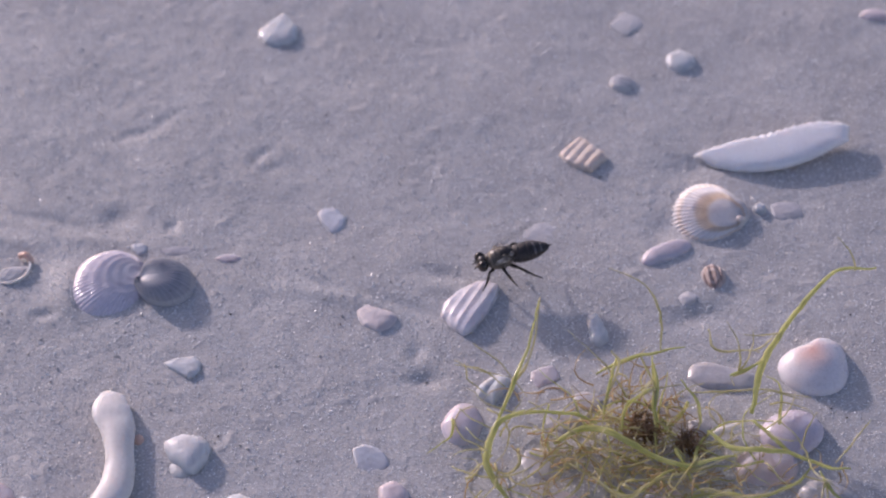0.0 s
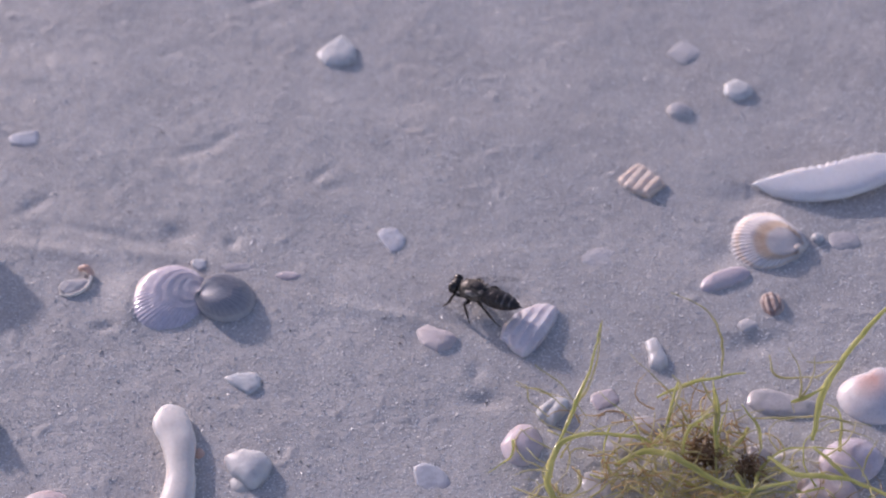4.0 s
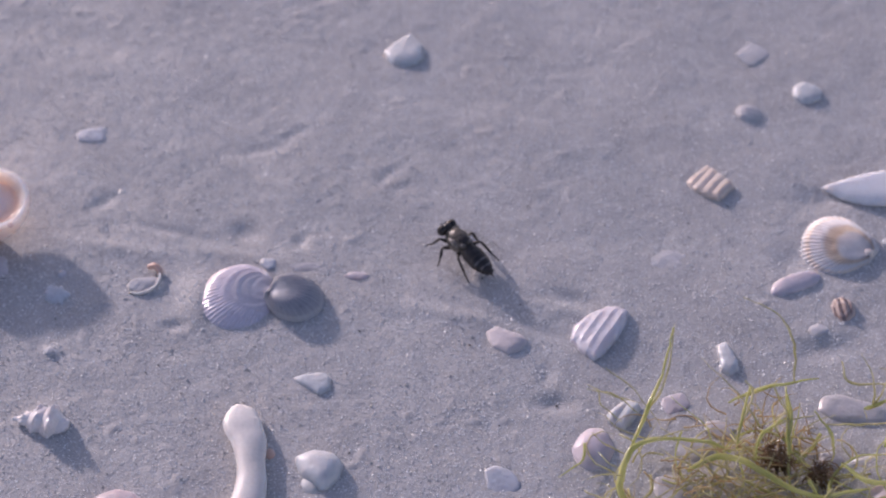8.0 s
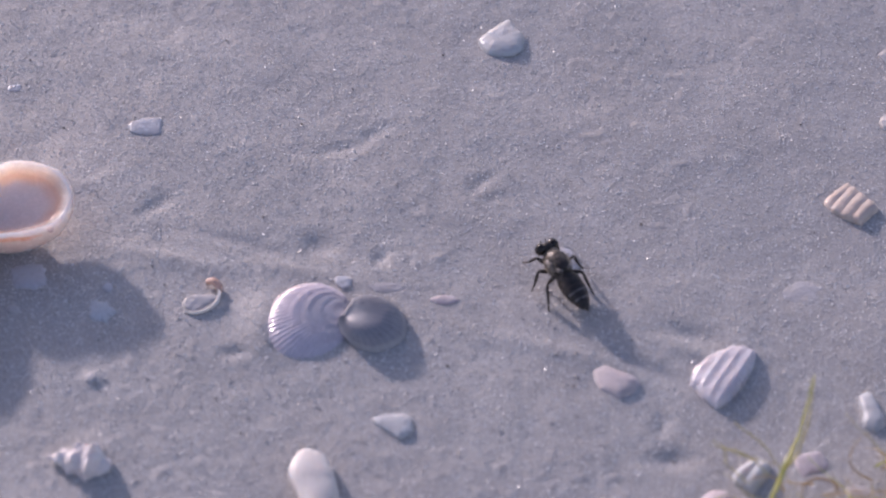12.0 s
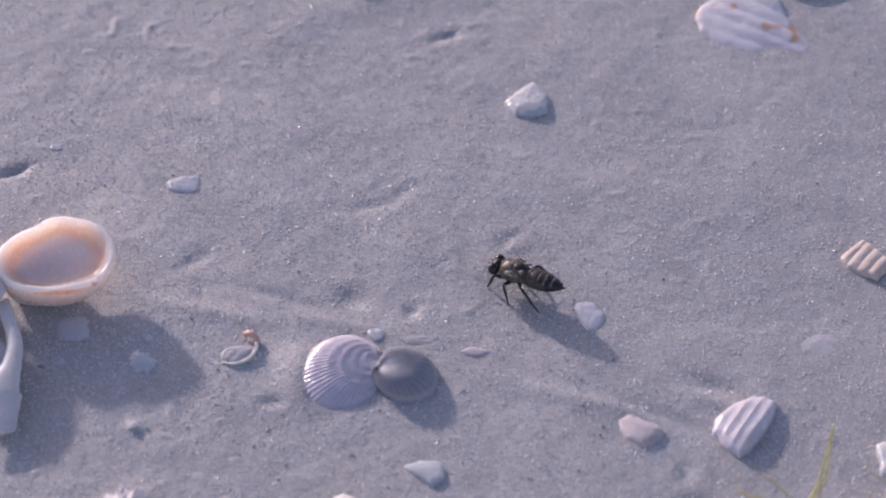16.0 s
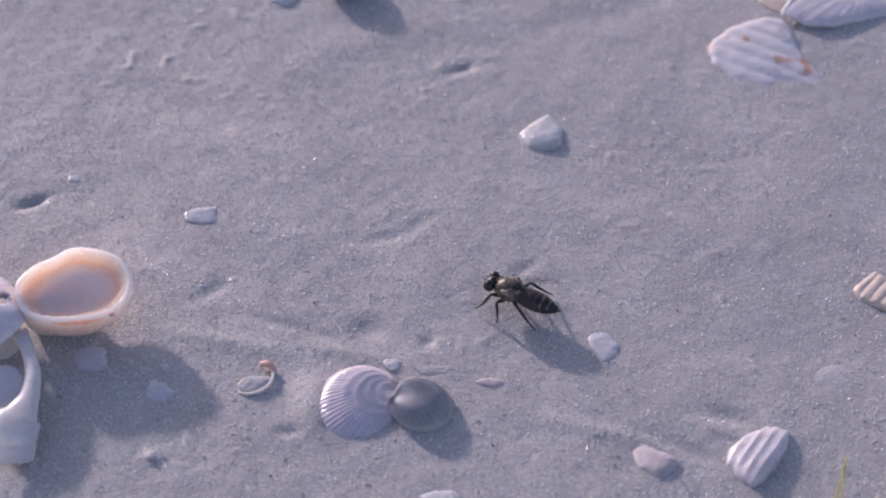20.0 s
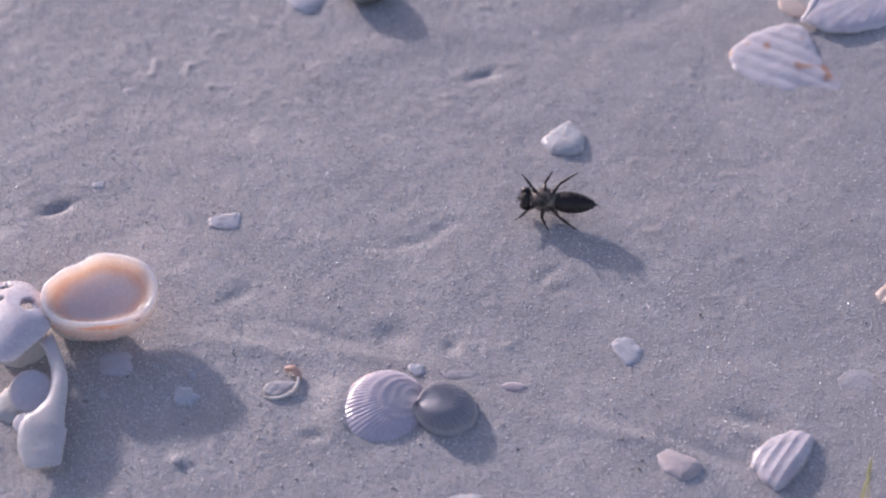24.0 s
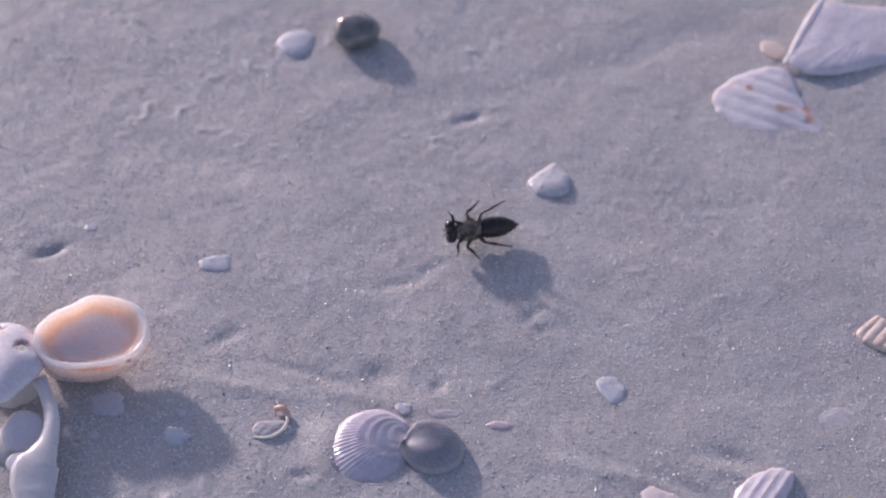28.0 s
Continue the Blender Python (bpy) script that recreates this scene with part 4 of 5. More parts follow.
def left_shells():
    slip = holder("slipper_shell", -5.58, 1.97, gz(-5.6, 2.0) + 0.85, 9, 2, 8)
    rim = (1.03, 0.98, 0.84, 0.77, 0.70, 0.83, 0.98, 0.98, 0.84, 0.76, 0.82, 0.97)
    # one wall, from the middle of the floor up the inside, over the rounded rim and down the outside
    profile = curve_points([(0.02, -0.17), (0.25, -0.18), (0.45, -0.19), (0.62, -0.185), (0.76, -0.14), (0.86, -0.06), (0.92, 0.012), (0.965, 0.025), (1.0, 0.0), (1.01, -0.06),
                            (1.01, -0.18), (0.98, -0.30), (0.90, -0.40), (0.70, -0.46), (0.40, -0.48), (0.02, -0.48)], 5)
    n, radius, turn_ = 120, outline(rim, 120), np.arange(120) * 2 * math.pi / 120
    rows = len(profile)
    K, Zp = np.repeat(profile[:, 0], n), np.repeat(profile[:, 1], n)
    A, R = np.tile(turn_, rows), np.tile(radius, rows)
    front = np.clip(-np.sin(A), 0, 1) ** 2
    bulge = smooth_noise(np.cos(A) * 1.2, np.sin(A) * 1.2 + 3, 0.5, 82)
    X, Y = K * R * np.cos(A), K * R * np.sin(A)
    inside = np.repeat((np.arange(rows) < 35).astype(float), n)
    Y = Y + 0.10 * front * np.clip(K - 0.5, 0, 1) * inside
    Z = Zp + 0.02 * bulge * K**3 - 0.05 * front * np.clip(K - 0.6, 0, 1) - 0.5 * (1 - inside) * front * np.clip(-Zp - 0.06, 0, 0.4) * np.clip(K * 2 - 0.6, 0, 1) + 0.012 * smooth_noise(X, Y, 0.35, 80) * (K < 0.8)
    faces = [(i * n + j, i * n + (j + 1) % n, (i + 1) * n + (j + 1) % n, (i + 1) * n + j) for i in range(rows - 1) for j in range(n)]
    faces += [tuple(range(n))[::-1], tuple(range((rows - 1) * n, rows * n))]
    cup = build("cup", np.stack([X, Y, Z], 1), [f[::-1] for f in faces], SLIPPER, slip, "peach-pink glossy translucent cup with a rounded rim", u=np.repeat(np.linspace(0, 1, rows), n), v=A)
    # orange stain along the front edge
    cup.data.materials.append(SLIPPER_SHELF)
    for p in cup.data.polygons:
        x, y, z = p.center / CM
        if y < -0.6 and abs(z + 0.06 + 0.03 * x) < 0.055 * (1 - ((x - 0.06) / 0.46) ** 2):
            p.material_index = 1
    pit = dome("scar", (0.05,) * 8, 0.02, 0.02, SCAR, slip, "reddish pit on the rim", cup=True, n=20, m=5)
    pit.matrix_basis = pose(0.66 * CM, -0.66 * CM, 0.02 * CM, 40)
    ball("crust", (-0.26, -0.22, -0.60), (0.64, 0.36, 0.32), CHALK, slip, "cream crust on the underside", lump=0.18, n=36, m=18, seed=9)
    tagged(slip, "peach-pink slipper shell lying open side up", "shell")
    # perforated white shell
    X, Y, Z, U, V, n, m = dome_grid((0.62, 0.60, 0.74, 1.02, 1.10, 0.85, 0.72, 0.72, 0.80, 0.85, 0.62, 0.58), 0.30, 0.1, n=220, m=60, q=0.6, rough=0.005, seed=83)
    verts = np.stack([X, Y, Z], 1)
    keep = np.ones(len(verts), bool)
    for a, b_, r, s in ((-0.30, 0.80, 0.17, 0.12), (-0.34, 0.42, 0.12, 0.10), (0.22, 0.30, 0.15, 0.17), (-0.56, -0.05, 0.15, 0.13)):
        d = np.hypot((X - a) / r, (Y - b_) / s)
        inside = d < 1
        keep &= ~inside
        verts[inside, 0] = a + (X[inside] - a) / np.maximum(d[inside], 0.05)
        verts[inside, 1] = b_ + (Y[inside] - b_) / np.maximum(d[inside], 0.05)
    faces = [(0, 1 + j, 1 + (j + 1) % n) for j in range(n)]
    for j in range(n):
        k = (j + 1) % n
        for i in range(m - 1):
            f = (1 + i * n + j, 1 + (i + 1) * n + j, 1 + (i + 1) * n + k, 1 + i * n + k)
            if keep[list(f)].any():
                faces.append(f)
    perf = build("bored_shell", verts, faces, BORED, u=U, v=V)
    thick = perf.modifiers.new("thick", "SOLIDIFY")
    thick.thickness, thick.offset = 0.0012, -1
    place(perf, -6.94, 1.34, gz(-6.9, 1.2) + 0.54, 0, -4)
    tagged(perf, "thick white shell bored with round holes, beside a slipper shell", "shell")
    # added support under the bored shell, tall enough to stop sun through its hole
    under = fragment("added_block", -6.9, 1.35, (0.46, 0.48, 0.52, 0.6, 0.62, 0.56, 0.5, 0.5, 0.5, 0.48, 0.46, 0.45), 0.66, 0.2, CHALK, "cream block added under a bored shell to stop light", lift=0.0, seed=84)
    # spoon-shaped piece
    spoon = holder("spoon_shell_fragment", -6.0, 0.0, gz(-6, 0) + 0.0, 0, 0, 0)
    tube("stem", [(-0.44, 1.16, 0.50, 0.15, 0.03), (-0.38, 1.08, 0.51, 0.14, 0.06), (-0.20, 0.72, 0.50, 0.12, 0.09), (-0.05, 0.22, 0.46, 0.14, 0.10), (-0.05, -0.15, 0.42, 0.17, 0.10), (-0.12, -0.45, 0.39, 0.26, 0.09), (-0.20, -0.70, 0.36, 0.40, 0.08),
                  (-0.20, -0.98, 0.31, 0.40, 0.055), (-0.17, -1.22, 0.26, 0.36, 0.045), (-0.13, -1.40, 0.22, 0.31, 0.04), (-0.12, -1.46, 0.205, 0.26, 0.025)],
         WHITE, spoon, "curved white stem flaring into a blade", sides=18, steps=8, rough=0.008, seed=85)
    foot = dome("ledge", (0.30, 0.26, 0.22, 0.22, 0.26, 0.32, 0.34, 0.30, 0.26, 0.26, 0.28, 0.30), 0.05, 0.06, BLUISH, spoon, "thin hollowed ledge beside the stem", seed=86, rough=0.008)
    foot.matrix_basis = pose(-0.38 * CM, -0.62 * CM, 0.30 * CM, 10, 4, 0)
    tagged(spoon, "spoon-shaped smooth white shell fragment", "shell")
    disc = fragment("shell_disc", -6.53, 0.08, (0.38, 0.38, 0.40, 0.43, 0.43, 0.38, 0.37, 0.38, 0.42, 0.43, 0.43, 0.41), 0.06, 0.07, BLUISH, "round flat milky shell disc", lift=0.34, tilt=(8, 4), seed=87, q=0.5)
    fragment("shell_fragment", -6.75, 0.10, (0.5, 0.45, 0.4, 0.42, 0.5, 0.52, 0.5, 0.5), 0.30, 0.08, CHALK, "cream shell fragment under a round disc", lift=0.02, seed=88)
    fragment("shell_fragment", -7.5, 0.95, (0.45, 0.42, 0.4, 0.4, 0.45, 0.5, 0.5, 0.46), 0.22, 0.08, WHITE, "smooth white shell fragment leaning on a bored shell", lift=0.62, tilt=(10, 6), seed=89, q=0.5)
    fragment("shell_fragment", -7.6, -0.75, (0.5, 0.4, 0.35, 0.42, 0.5, 0.5, 0.5, 0.52), 0.30, 0.08, MAUVE, "mauve shell fragment in the heap", lift=0.02, seed=90)
    fragment("shell_slab", -5.27, 1.02, (0.33, 0.33, 0.36, 0.30, 0.30, 0.38, 0.30, 0.28, 0.32, 0.30, 0.32, 0.38), 0.10, 0.06, BLUISH, "pale milky shell slab under a slipper shell", lift=-0.01, seed=91, q=0.4, chips=0.12)
    fragment("jagged_shell_chip", -3.97, 0.30, (0.26, 0.18, 0.22, 0.20, 0.25, 0.27, 0.24, 0.22, 0.26, 0.24, 0.29, 0.25), 0.16, 0.05, PORCELAIN, "jagged bright white shell chip in shadow", lift=0.02, seed=92, chips=0.18, q=0.4)
    fragment("shell_chip", -3.92, 0.82, (0.10, 0.11, 0.11, 0.08, 0.08, 0.09, 0.11, 0.12), 0.05, 0.03, BLUISH, "tiny milky shell chip in shadow", lift=0.01, seed=93, n=32, m=8)


def far_shells():
    big = dome("scallop_fragment", (0.62, 0.58, 0.60, 0.68, 0.82, 0.98, 0.98, 0.95, 0.94, 0.99, 1.04, 1.13, 1.20, 1.20, 1.14, 1.16, 1.12, 1.07, 1.00, 1.00, 1.13, 1.42, 1.00, 0.70), 0.10, 0.06, CORAL, p=2.2, q=0.6, ridges=(radians(62), 0.34, 0.020), n=160, m=26, seed=100, chips=0.03)
    place(big, 7.12, 9.42, gz(7, 9.3) + 0.01, 4, 0)
    tagged(big, "flat white scallop fragment with coral-orange spots", "shell")
    ridge = dome("ark_shell", (1.73, 1.83, 1.90, 1.41, 1.15, 1.02, 0.98, 1.02, 1.40, 1.31, 1.23, 1.24, 1.35, 1.59, 2.00, 1.84, 1.47, 1.14, 0.98, 0.92, 0.95, 1.06, 1.30, 1.66), 0.12, 0.10, RIBBED, p=6.0, q=0.6, rays=(40, 0.004), n=192, m=26, rough=0.008, seed=101, sharp=True)
    place(ridge, 9.2, 11.48, gz(8.8, 11.3) + 0.05, 0, 3)
    tube("hinge_ridge", [(-1.80, -1.02, -0.04, 0.03, 0.03), (-1.62, -0.72, 0.03, 0.06, 0.05), (-1.31, 0.0, 0.06, 0.075, 0.06), (-0.97, 0.75, 0.06, 0.07, 0.06), (-0.75, 1.2, 0.02, 0.05, 0.04)], PORCELAIN, ridge, "bright white straight ridge", sides=14, rough=0.010, seed=4)
    tagged(ridge, "large pale grooved shell plate propped on other shells", "shell")
    fragment("orange_shell_bit", 7.25, 10.95, (0.30, 0.30, 0.32, 0.38, 0.42, 0.28, 0.22, 0.18, 0.18, 0.24, 0.35, 0.28), 0.05, 0.05, TAN, "orange-brown shell bit beside a large pale shell", lift=0.03, seed=102)
    peb = holder("pebble", -1.34, 11.20, gz(-1.3, 11.2), 0, 0, 14)
    ball("stone", (0, 0, 0.26), (0.50, 0.44, 0.32), PEBBLE, peb, lump=0.08, n=36, m=22, seed=103)
    tagged(peb, "smooth shiny dark grey pebble", "pebble")
    fragment("shell_chip", -2.62, 11.05, (0.36, 0.46, 0.50, 0.45, 0.42, 0.40, 0.41, 0.37, 0.40, 0.45, 0.42, 0.37), 0.16, 0.06, BLUISH, "pale milky shell piece beside a dark pebble", lift=0.02, seed=104, q=0.5)
    fragment("white_shell_piece", 0.10, 13.95, (0.5, 0.45, 0.42, 0.45, 0.5, 0.46, 0.44, 0.48), 0.62, 0.1, WHITE, "upright white shell piece", lift=0.0, seed=105, q=0.6)
    for x, y, s in ((0.35, 12.98, 106), (0.85, 12.96, 107)):
        fragment("shell_crumb", x, y, (0.09, 0.08, 0.1, 0.09, 0.08, 0.1), 0.08, 0.03, WHITE, "tiny white shell crumb", lift=0.0, seed=s, n=24, m=7, group="shell crumbs")


# ---- seaweed ----
FRONDS = [
    (0.075, [(6.58, -5.53, 0.3), (6.21, -4.87, 0.5), (6.33, -4.30, 0.7), (6.62, -4.02, 0.78), (7.06, -3.96, 0.8), (7.74, -4.04, 0.8), (8.15, -4.2, 0.7)]),
    (0.048, [(6.35, -4.27, 0.7), (6.67, -3.57, 0.9), (7.04, -2.78, 1.1), (7.29, -1.95, 1.4)]),
    (0.036, [(6.48, -3.93, 0.7), (6.76, -3.36, 0.8), (7.10, -2.87, 1.1), (7.32, -1.86, 1.4)]),
    (0.085, [(7.38, -4.36, 0.4), (7.94, -4.2, 0.6), (8.45, -4.48, 0.7), (9.03, -4.87, 0.6), (9.56, -5.03, 0.5), (10.11, -4.94, 0.5), (10.46, -4.88, 0.5)]),
    (0.080, [(10.84, -4.07, 0.6), (11.07, -3.32, 0.8), (11.23, -3.05, 1.0), (11.81, -2.34, 1.2), (12.59, -1.67, 1.5), (13.3, -1.65, 1.5)]),
    (0.050, [(10.54, -3.38, 0.8), (10.85, -3.3, 0.9), (11.13, -3.22, 1.0)]),
    (0.055, [(8.23, -2.94, 0.5), (8.76, -2.82, 0.7), (9.32, -2.76, 0.8), (9.83, -2.66, 0.8)]),
    (0.032, [(9.39, -2.77, 0.8), (9.44, -2.2, 1.1), (9.21, -1.61, 1.3), (8.61, -1.26, 1.4)]),
    (0.068, [(10.04, -4.41, 0.6), (10.38, -4.85, 0.7), (10.91, -4.93, 0.7), (11.39, -4.97, 0.6), (11.98, -5.22, 0.5), (12.38, -5.25, 0.5)]),
    (0.060, [(10.82, -4.2, 0.6), (11.17, -4.66, 0.6), (11.48, -4.94, 0.5), (12.07, -5.15, 0.4)]),
    (0.045, [(8.6, -2.89, 0.9), (8.42, -3.42, 0.8), (8.26, -4.05, 0.6)]),
    (0.045, [(9.16, -3.56, 0.8), (8.71, -3.88, 0.8), (8.54, -4.32, 0.6)]),
    (0.034, [(9.86, -3.61, 0.7), (10.42, -3.56, 0.6), (11.12, -3.56, 0.6), (11.9, -3.87, 0.7)]),
]
FRONDS_LOW = [
    (0.050, [(9.22, -3.1, 0.9), (9.24, -3.55, 0.8), (9.16, -4.03, 0.6), (9.49, -4.45, 0.6)]),
    (0.034, [(7.35, -3.88, 0.5), (7.64, -4.17, 0.55), (7.99, -4.43, 0.6), (8.48, -4.58, 0.5)]),
    (0.040, [(7.6, -4.69, 0.3), (8.1, -5.26, 0.45), (8.5, -5.61, 0.5), (9.15, -5.28, 0.5), (9.79, -5.13, 0.5), (10.58, -4.81, 0.5)]),
    (0.034, [(5.59, -4.68, 0.3), (6.08, -4.98, 0.4), (6.69, -5.05, 0.5), (7.16, -4.7, 0.4)]),
    (0.026, [(5.78, -3.58, 0.5), (6.14, -3.92, 0.5), (6.51, -4.11, 0.5)]),
    (0.024, [(5.89, -3.91, 0.4), (6.06, -4.2, 0.45), (6.31, -4.33, 0.4)]),
    (0.030, [(10.95, -2.83, 0.8), (11.21, -2.81, 0.9), (11.43, -2.61, 1.0)]),
    (0.040, [(10.58, -3.31, 0.7), (10.86, -3.26, 0.8), (11.19, -3.03, 0.9)]),
    (0.024, [(10.59, -3.31, 0.7), (10.63, -3.35, 0.5)]),
    (0.024, [(9.88, -3.75, 0.7), (9.91, -4.23, 0.6), (9.76, -4.39, 0.4)]),
    (0.034, [(8.49, -2.85, 1.0), (8.63, -3.06, 0.9), (8.33, -3.74, 0.7), (8.24, -4.09, 0.5)]),
    (0.038, [(8.51, -4.23, 0.5), (8.69, -3.88, 0.7), (9.06, -3.66, 0.8), (9.67, -3.41, 0.7)]),
    (0.022, [(6.1, -2.45, 0.9), (6.53, -2.81, 0.8), (7.0, -3.41, 0.5)]),
    (0.020, [(5.77, -2.64, 0.7), (6.14, -2.99, 0.8), (6.71, -2.99, 0.6)]),
    (0.040, [(9.37, -5.62, 0.3), (9.86, -5.53, 0.45), (10.33, -5.71, 0.45), (10.96, -5.66, 0.45), (11.52, -5.44, 0.4)]),
    (0.028, [(7.15, -4.78, 0.4), (7.53, -4.7, 0.5), (7.47, -5.03, 0.4), (7.11, -5.32, 0.2)]),
    (0.028, [(6.36, -5.35, 0.3), (6.94, -5.07, 0.5), (7.41, -4.63, 0.5), (7.69, -4.26, 0.6)]),
    (0.026, [(7.99, -4.51, 0.4), (8.31, -4.69, 0.5), (8.24, -5.15, 0.3)]),
    (0.024, [(8.91, -4.09, 0.5), (8.73, -4.6, 0.45), (8.92, -5.2, 0.3)]),
    (0.026, [(10.98, -3.66, 0.6), (11.29, -3.68, 0.7), (11.75, -3.83, 0.6)]),
    (0.045, [(8.18, -5.34, 0.4), (8.63, -5.53, 0.4), (9.29, -5.07, 0.4), (9.83, -5.1, 0.4)]),
    (0.055, [(9.5, -5.59, 0.3), (10.17, -5.58, 0.4), (10.7, -5.7, 0.4), (11.41, -5.45, 0.4), (11.71, -5.21, 0.5)]),
    (0.036, [(10.28, -2.36, 0.9), (10.37, -2.78, 0.8), (10.86, -2.81, 0.8), (11.13, -2.87, 0.8)]),
    (0.050, [(11.85, -5.22, 0.4), (12.01, -5.58, 0.3), (12.26, -5.77, 0.2)]),
    (0.030, [(12.17, -5.0, 0.3), (12.55, -4.66, 0.5), (12.87, -4.33, 0.6)]),
    (0.026, [(11.6, -4.82, 0.5), (11.7, -4.52, 0.6), (11.95, -4.18, 0.7)]),
    (0.026, [(6.64, -3.12, 0.5), (6.23, -2.89, 0.7), (5.75, -2.73, 0.7)]),
    (0.026, [(5.93, -2.74, 0.7), (6.01, -3.07, 0.6), (6.35, -3.24, 0.4)]),
    (0.050, [(9.14, -4.64, 0.3), (9.17, -3.83, 0.7), (9.23, -2.93, 0.9)]),
    (0.045, [(9.96, -4.08, 0.4), (9.9, -3.79, 0.7), (9.67, -3.41, 0.8)]),
]


def strands(count, seed, centre, spread, long, wide, mat, name, parent, label):
    """Many fine curling threads as one part."""
    rng = np.random.RandomState(seed)
    verts, faces = [], []
    for _ in range(count):
        p = np.array([centre[0] + rng.normal() * spread[0], centre[1] + rng.normal() * spread[1], rng.uniform(0.08, 0.55)])
        a, length, turn = rng.uniform(0, 2 * math.pi), rng.uniform(*long), rng.normal() * 0.25
        climb = rng.normal() * 0.3
        rows = []
        for i in range(8):
            f = i / 7
            rows.append((*p, wide * (1.1 - 0.9 * f), wide * (1.0 - 0.85 * f)))
            a += turn + rng.normal() * 0.25
            p = p + np.array([math.cos(a), math.sin(a), climb - 0.12 * f]) * length / 7
            p[2] = max(p[2], 0.04)
        v_, f_ = tube_data(rows, 5, start=sum(len(q) for q in verts))
        verts.append(v_)
        faces += f_
    ob = build(name, np.concatenate(verts), faces, mat, parent, label)
    ob["kind"] = "stuff"


def seaweed():
    weed = holder("seaweed_clump", 0, 0, 0)
    rng = np.random.RandomState(5)
    for k, (wide, points) in enumerate(FRONDS + FRONDS_LOW):
        last = len(points) - 1
        wide = wide * 0.82
        slim = [0.5] + [1.05 - 0.72 * (i / last) ** 1.6 for i in range(1, last + 1)]
        rows = [(*p, wide * k_, wide * 0.6 * k_) for p, k_ in zip(points, slim)]
        tube("frond", rows, GREEN if wide > 0.034 else OLIVE, weed, steps=8, sides=8, rough=0.018, seed=k)
        # short side shoots
        if wide > 0.04:
            for s in range(2):
                i = rng.randint(0, last)
                p, a = np.array(points[i]) + 0.5 * (np.array(points[i + 1]) - np.array(points[i])), rng.uniform(0, 6.28)
                d = np.array([math.cos(a), math.sin(a), rng.uniform(-0.1, 0.5)])
                e = np.array([-d[1], d[0], 0.3]) * rng.uniform(-0.3, 0.3)
                tube("shoot", [(*p, 0.022, 0.016), (*(p + 0.22 * d + 0.3 * e), 0.018, 0.013), (*(p + 0.45 * d + 0.9 * e), 0.013, 0.010), (*(p + 0.62 * d + 1.9 * e), 0.006, 0.005)], OLIVE, weed, steps=4, sides=6, rough=0.012, seed=k + s)
    strands(36, 21, (8.3, -3.8), (0.8, 0.5), (0.4, 1.2), 0.018, AMBER, "amber_tangle", weed, "amber-brown tangled threads")
    strands(54, 22, (7.7, -4.6), (0.9, 0.6), (0.5, 1.6), 0.020, OLIVE, "pale_tangle", weed, "pale yellow-green tangled threads")
    strands(40, 23, (9.8, -4.6), (1.0, 0.6), (0.5, 1.6), 0.020, OLIVE, "pale_tangle", weed, "pale yellow-green tangled threads")
    for k in range(40):
        p = np.array([8.9 + rng.normal() * 1.35, -4.5 + rng.normal() * 0.75, rng.uniform(0.1, 0.5)])
        a, turn, long = rng.uniform(0, 6.28), rng.normal() * 0.35, rng.uniform(0.8, 2.2)
        rows = []
        for i in range(6):
            rows.append((*p, (0.018 + 0.007 * (k % 3)) * (1.1 - 0.15 * i), (0.014 + 0.005 * (k % 3)) * (1.1 - 0.15 * i)))
            a += turn + rng.normal() * 0.2
            p = p + np.array([math.cos(a), math.sin(a), rng.normal() * 0.15]) * long / 5
            p[2] = min(max(p[2], 0.05), 0.9)
        tube("strand", rows, (GREEN, OLIVE, OLIVE, GREEN)[k % 4], weed, steps=4, sides=6, rough=0.012, seed=k)
    strands(60, 25, (8.2, -5.1), (1.1, 0.35), (0.3, 0.9), 0.017, AMBER, "amber_tangle", weed, "amber-brown tangled threads")
    strands(34, 26, (10.6, -5.3), (0.8, 0.3), (0.3, 0.8), 0.017, AMBER, "amber_tangle", weed, "amber-brown tangled threads")
    strands(30, 24, (8.9, -3.4), (0.5, 0.4), (0.3, 0.8), 0.018, AMBER, "amber_tangle", weed, "amber-brown tangled threads")
    for x, y, r, s in ((8.94, -3.98, 0.15, 61), (9.05, -4.15, 0.10, 62), (9.78, -4.42, 0.10, 63), (9.58, -4.36, 0.06, 64)):
        strands(int(480 * r), s, (x, y), (r * 0.75, r * 0.65), (0.12, 0.42), 0.018, KNOT, "knot", weed, "dark brown knotted holdfast")
    tagged(weed, "yellow-green stringy seaweed clump with amber threads on sand", "seaweed")


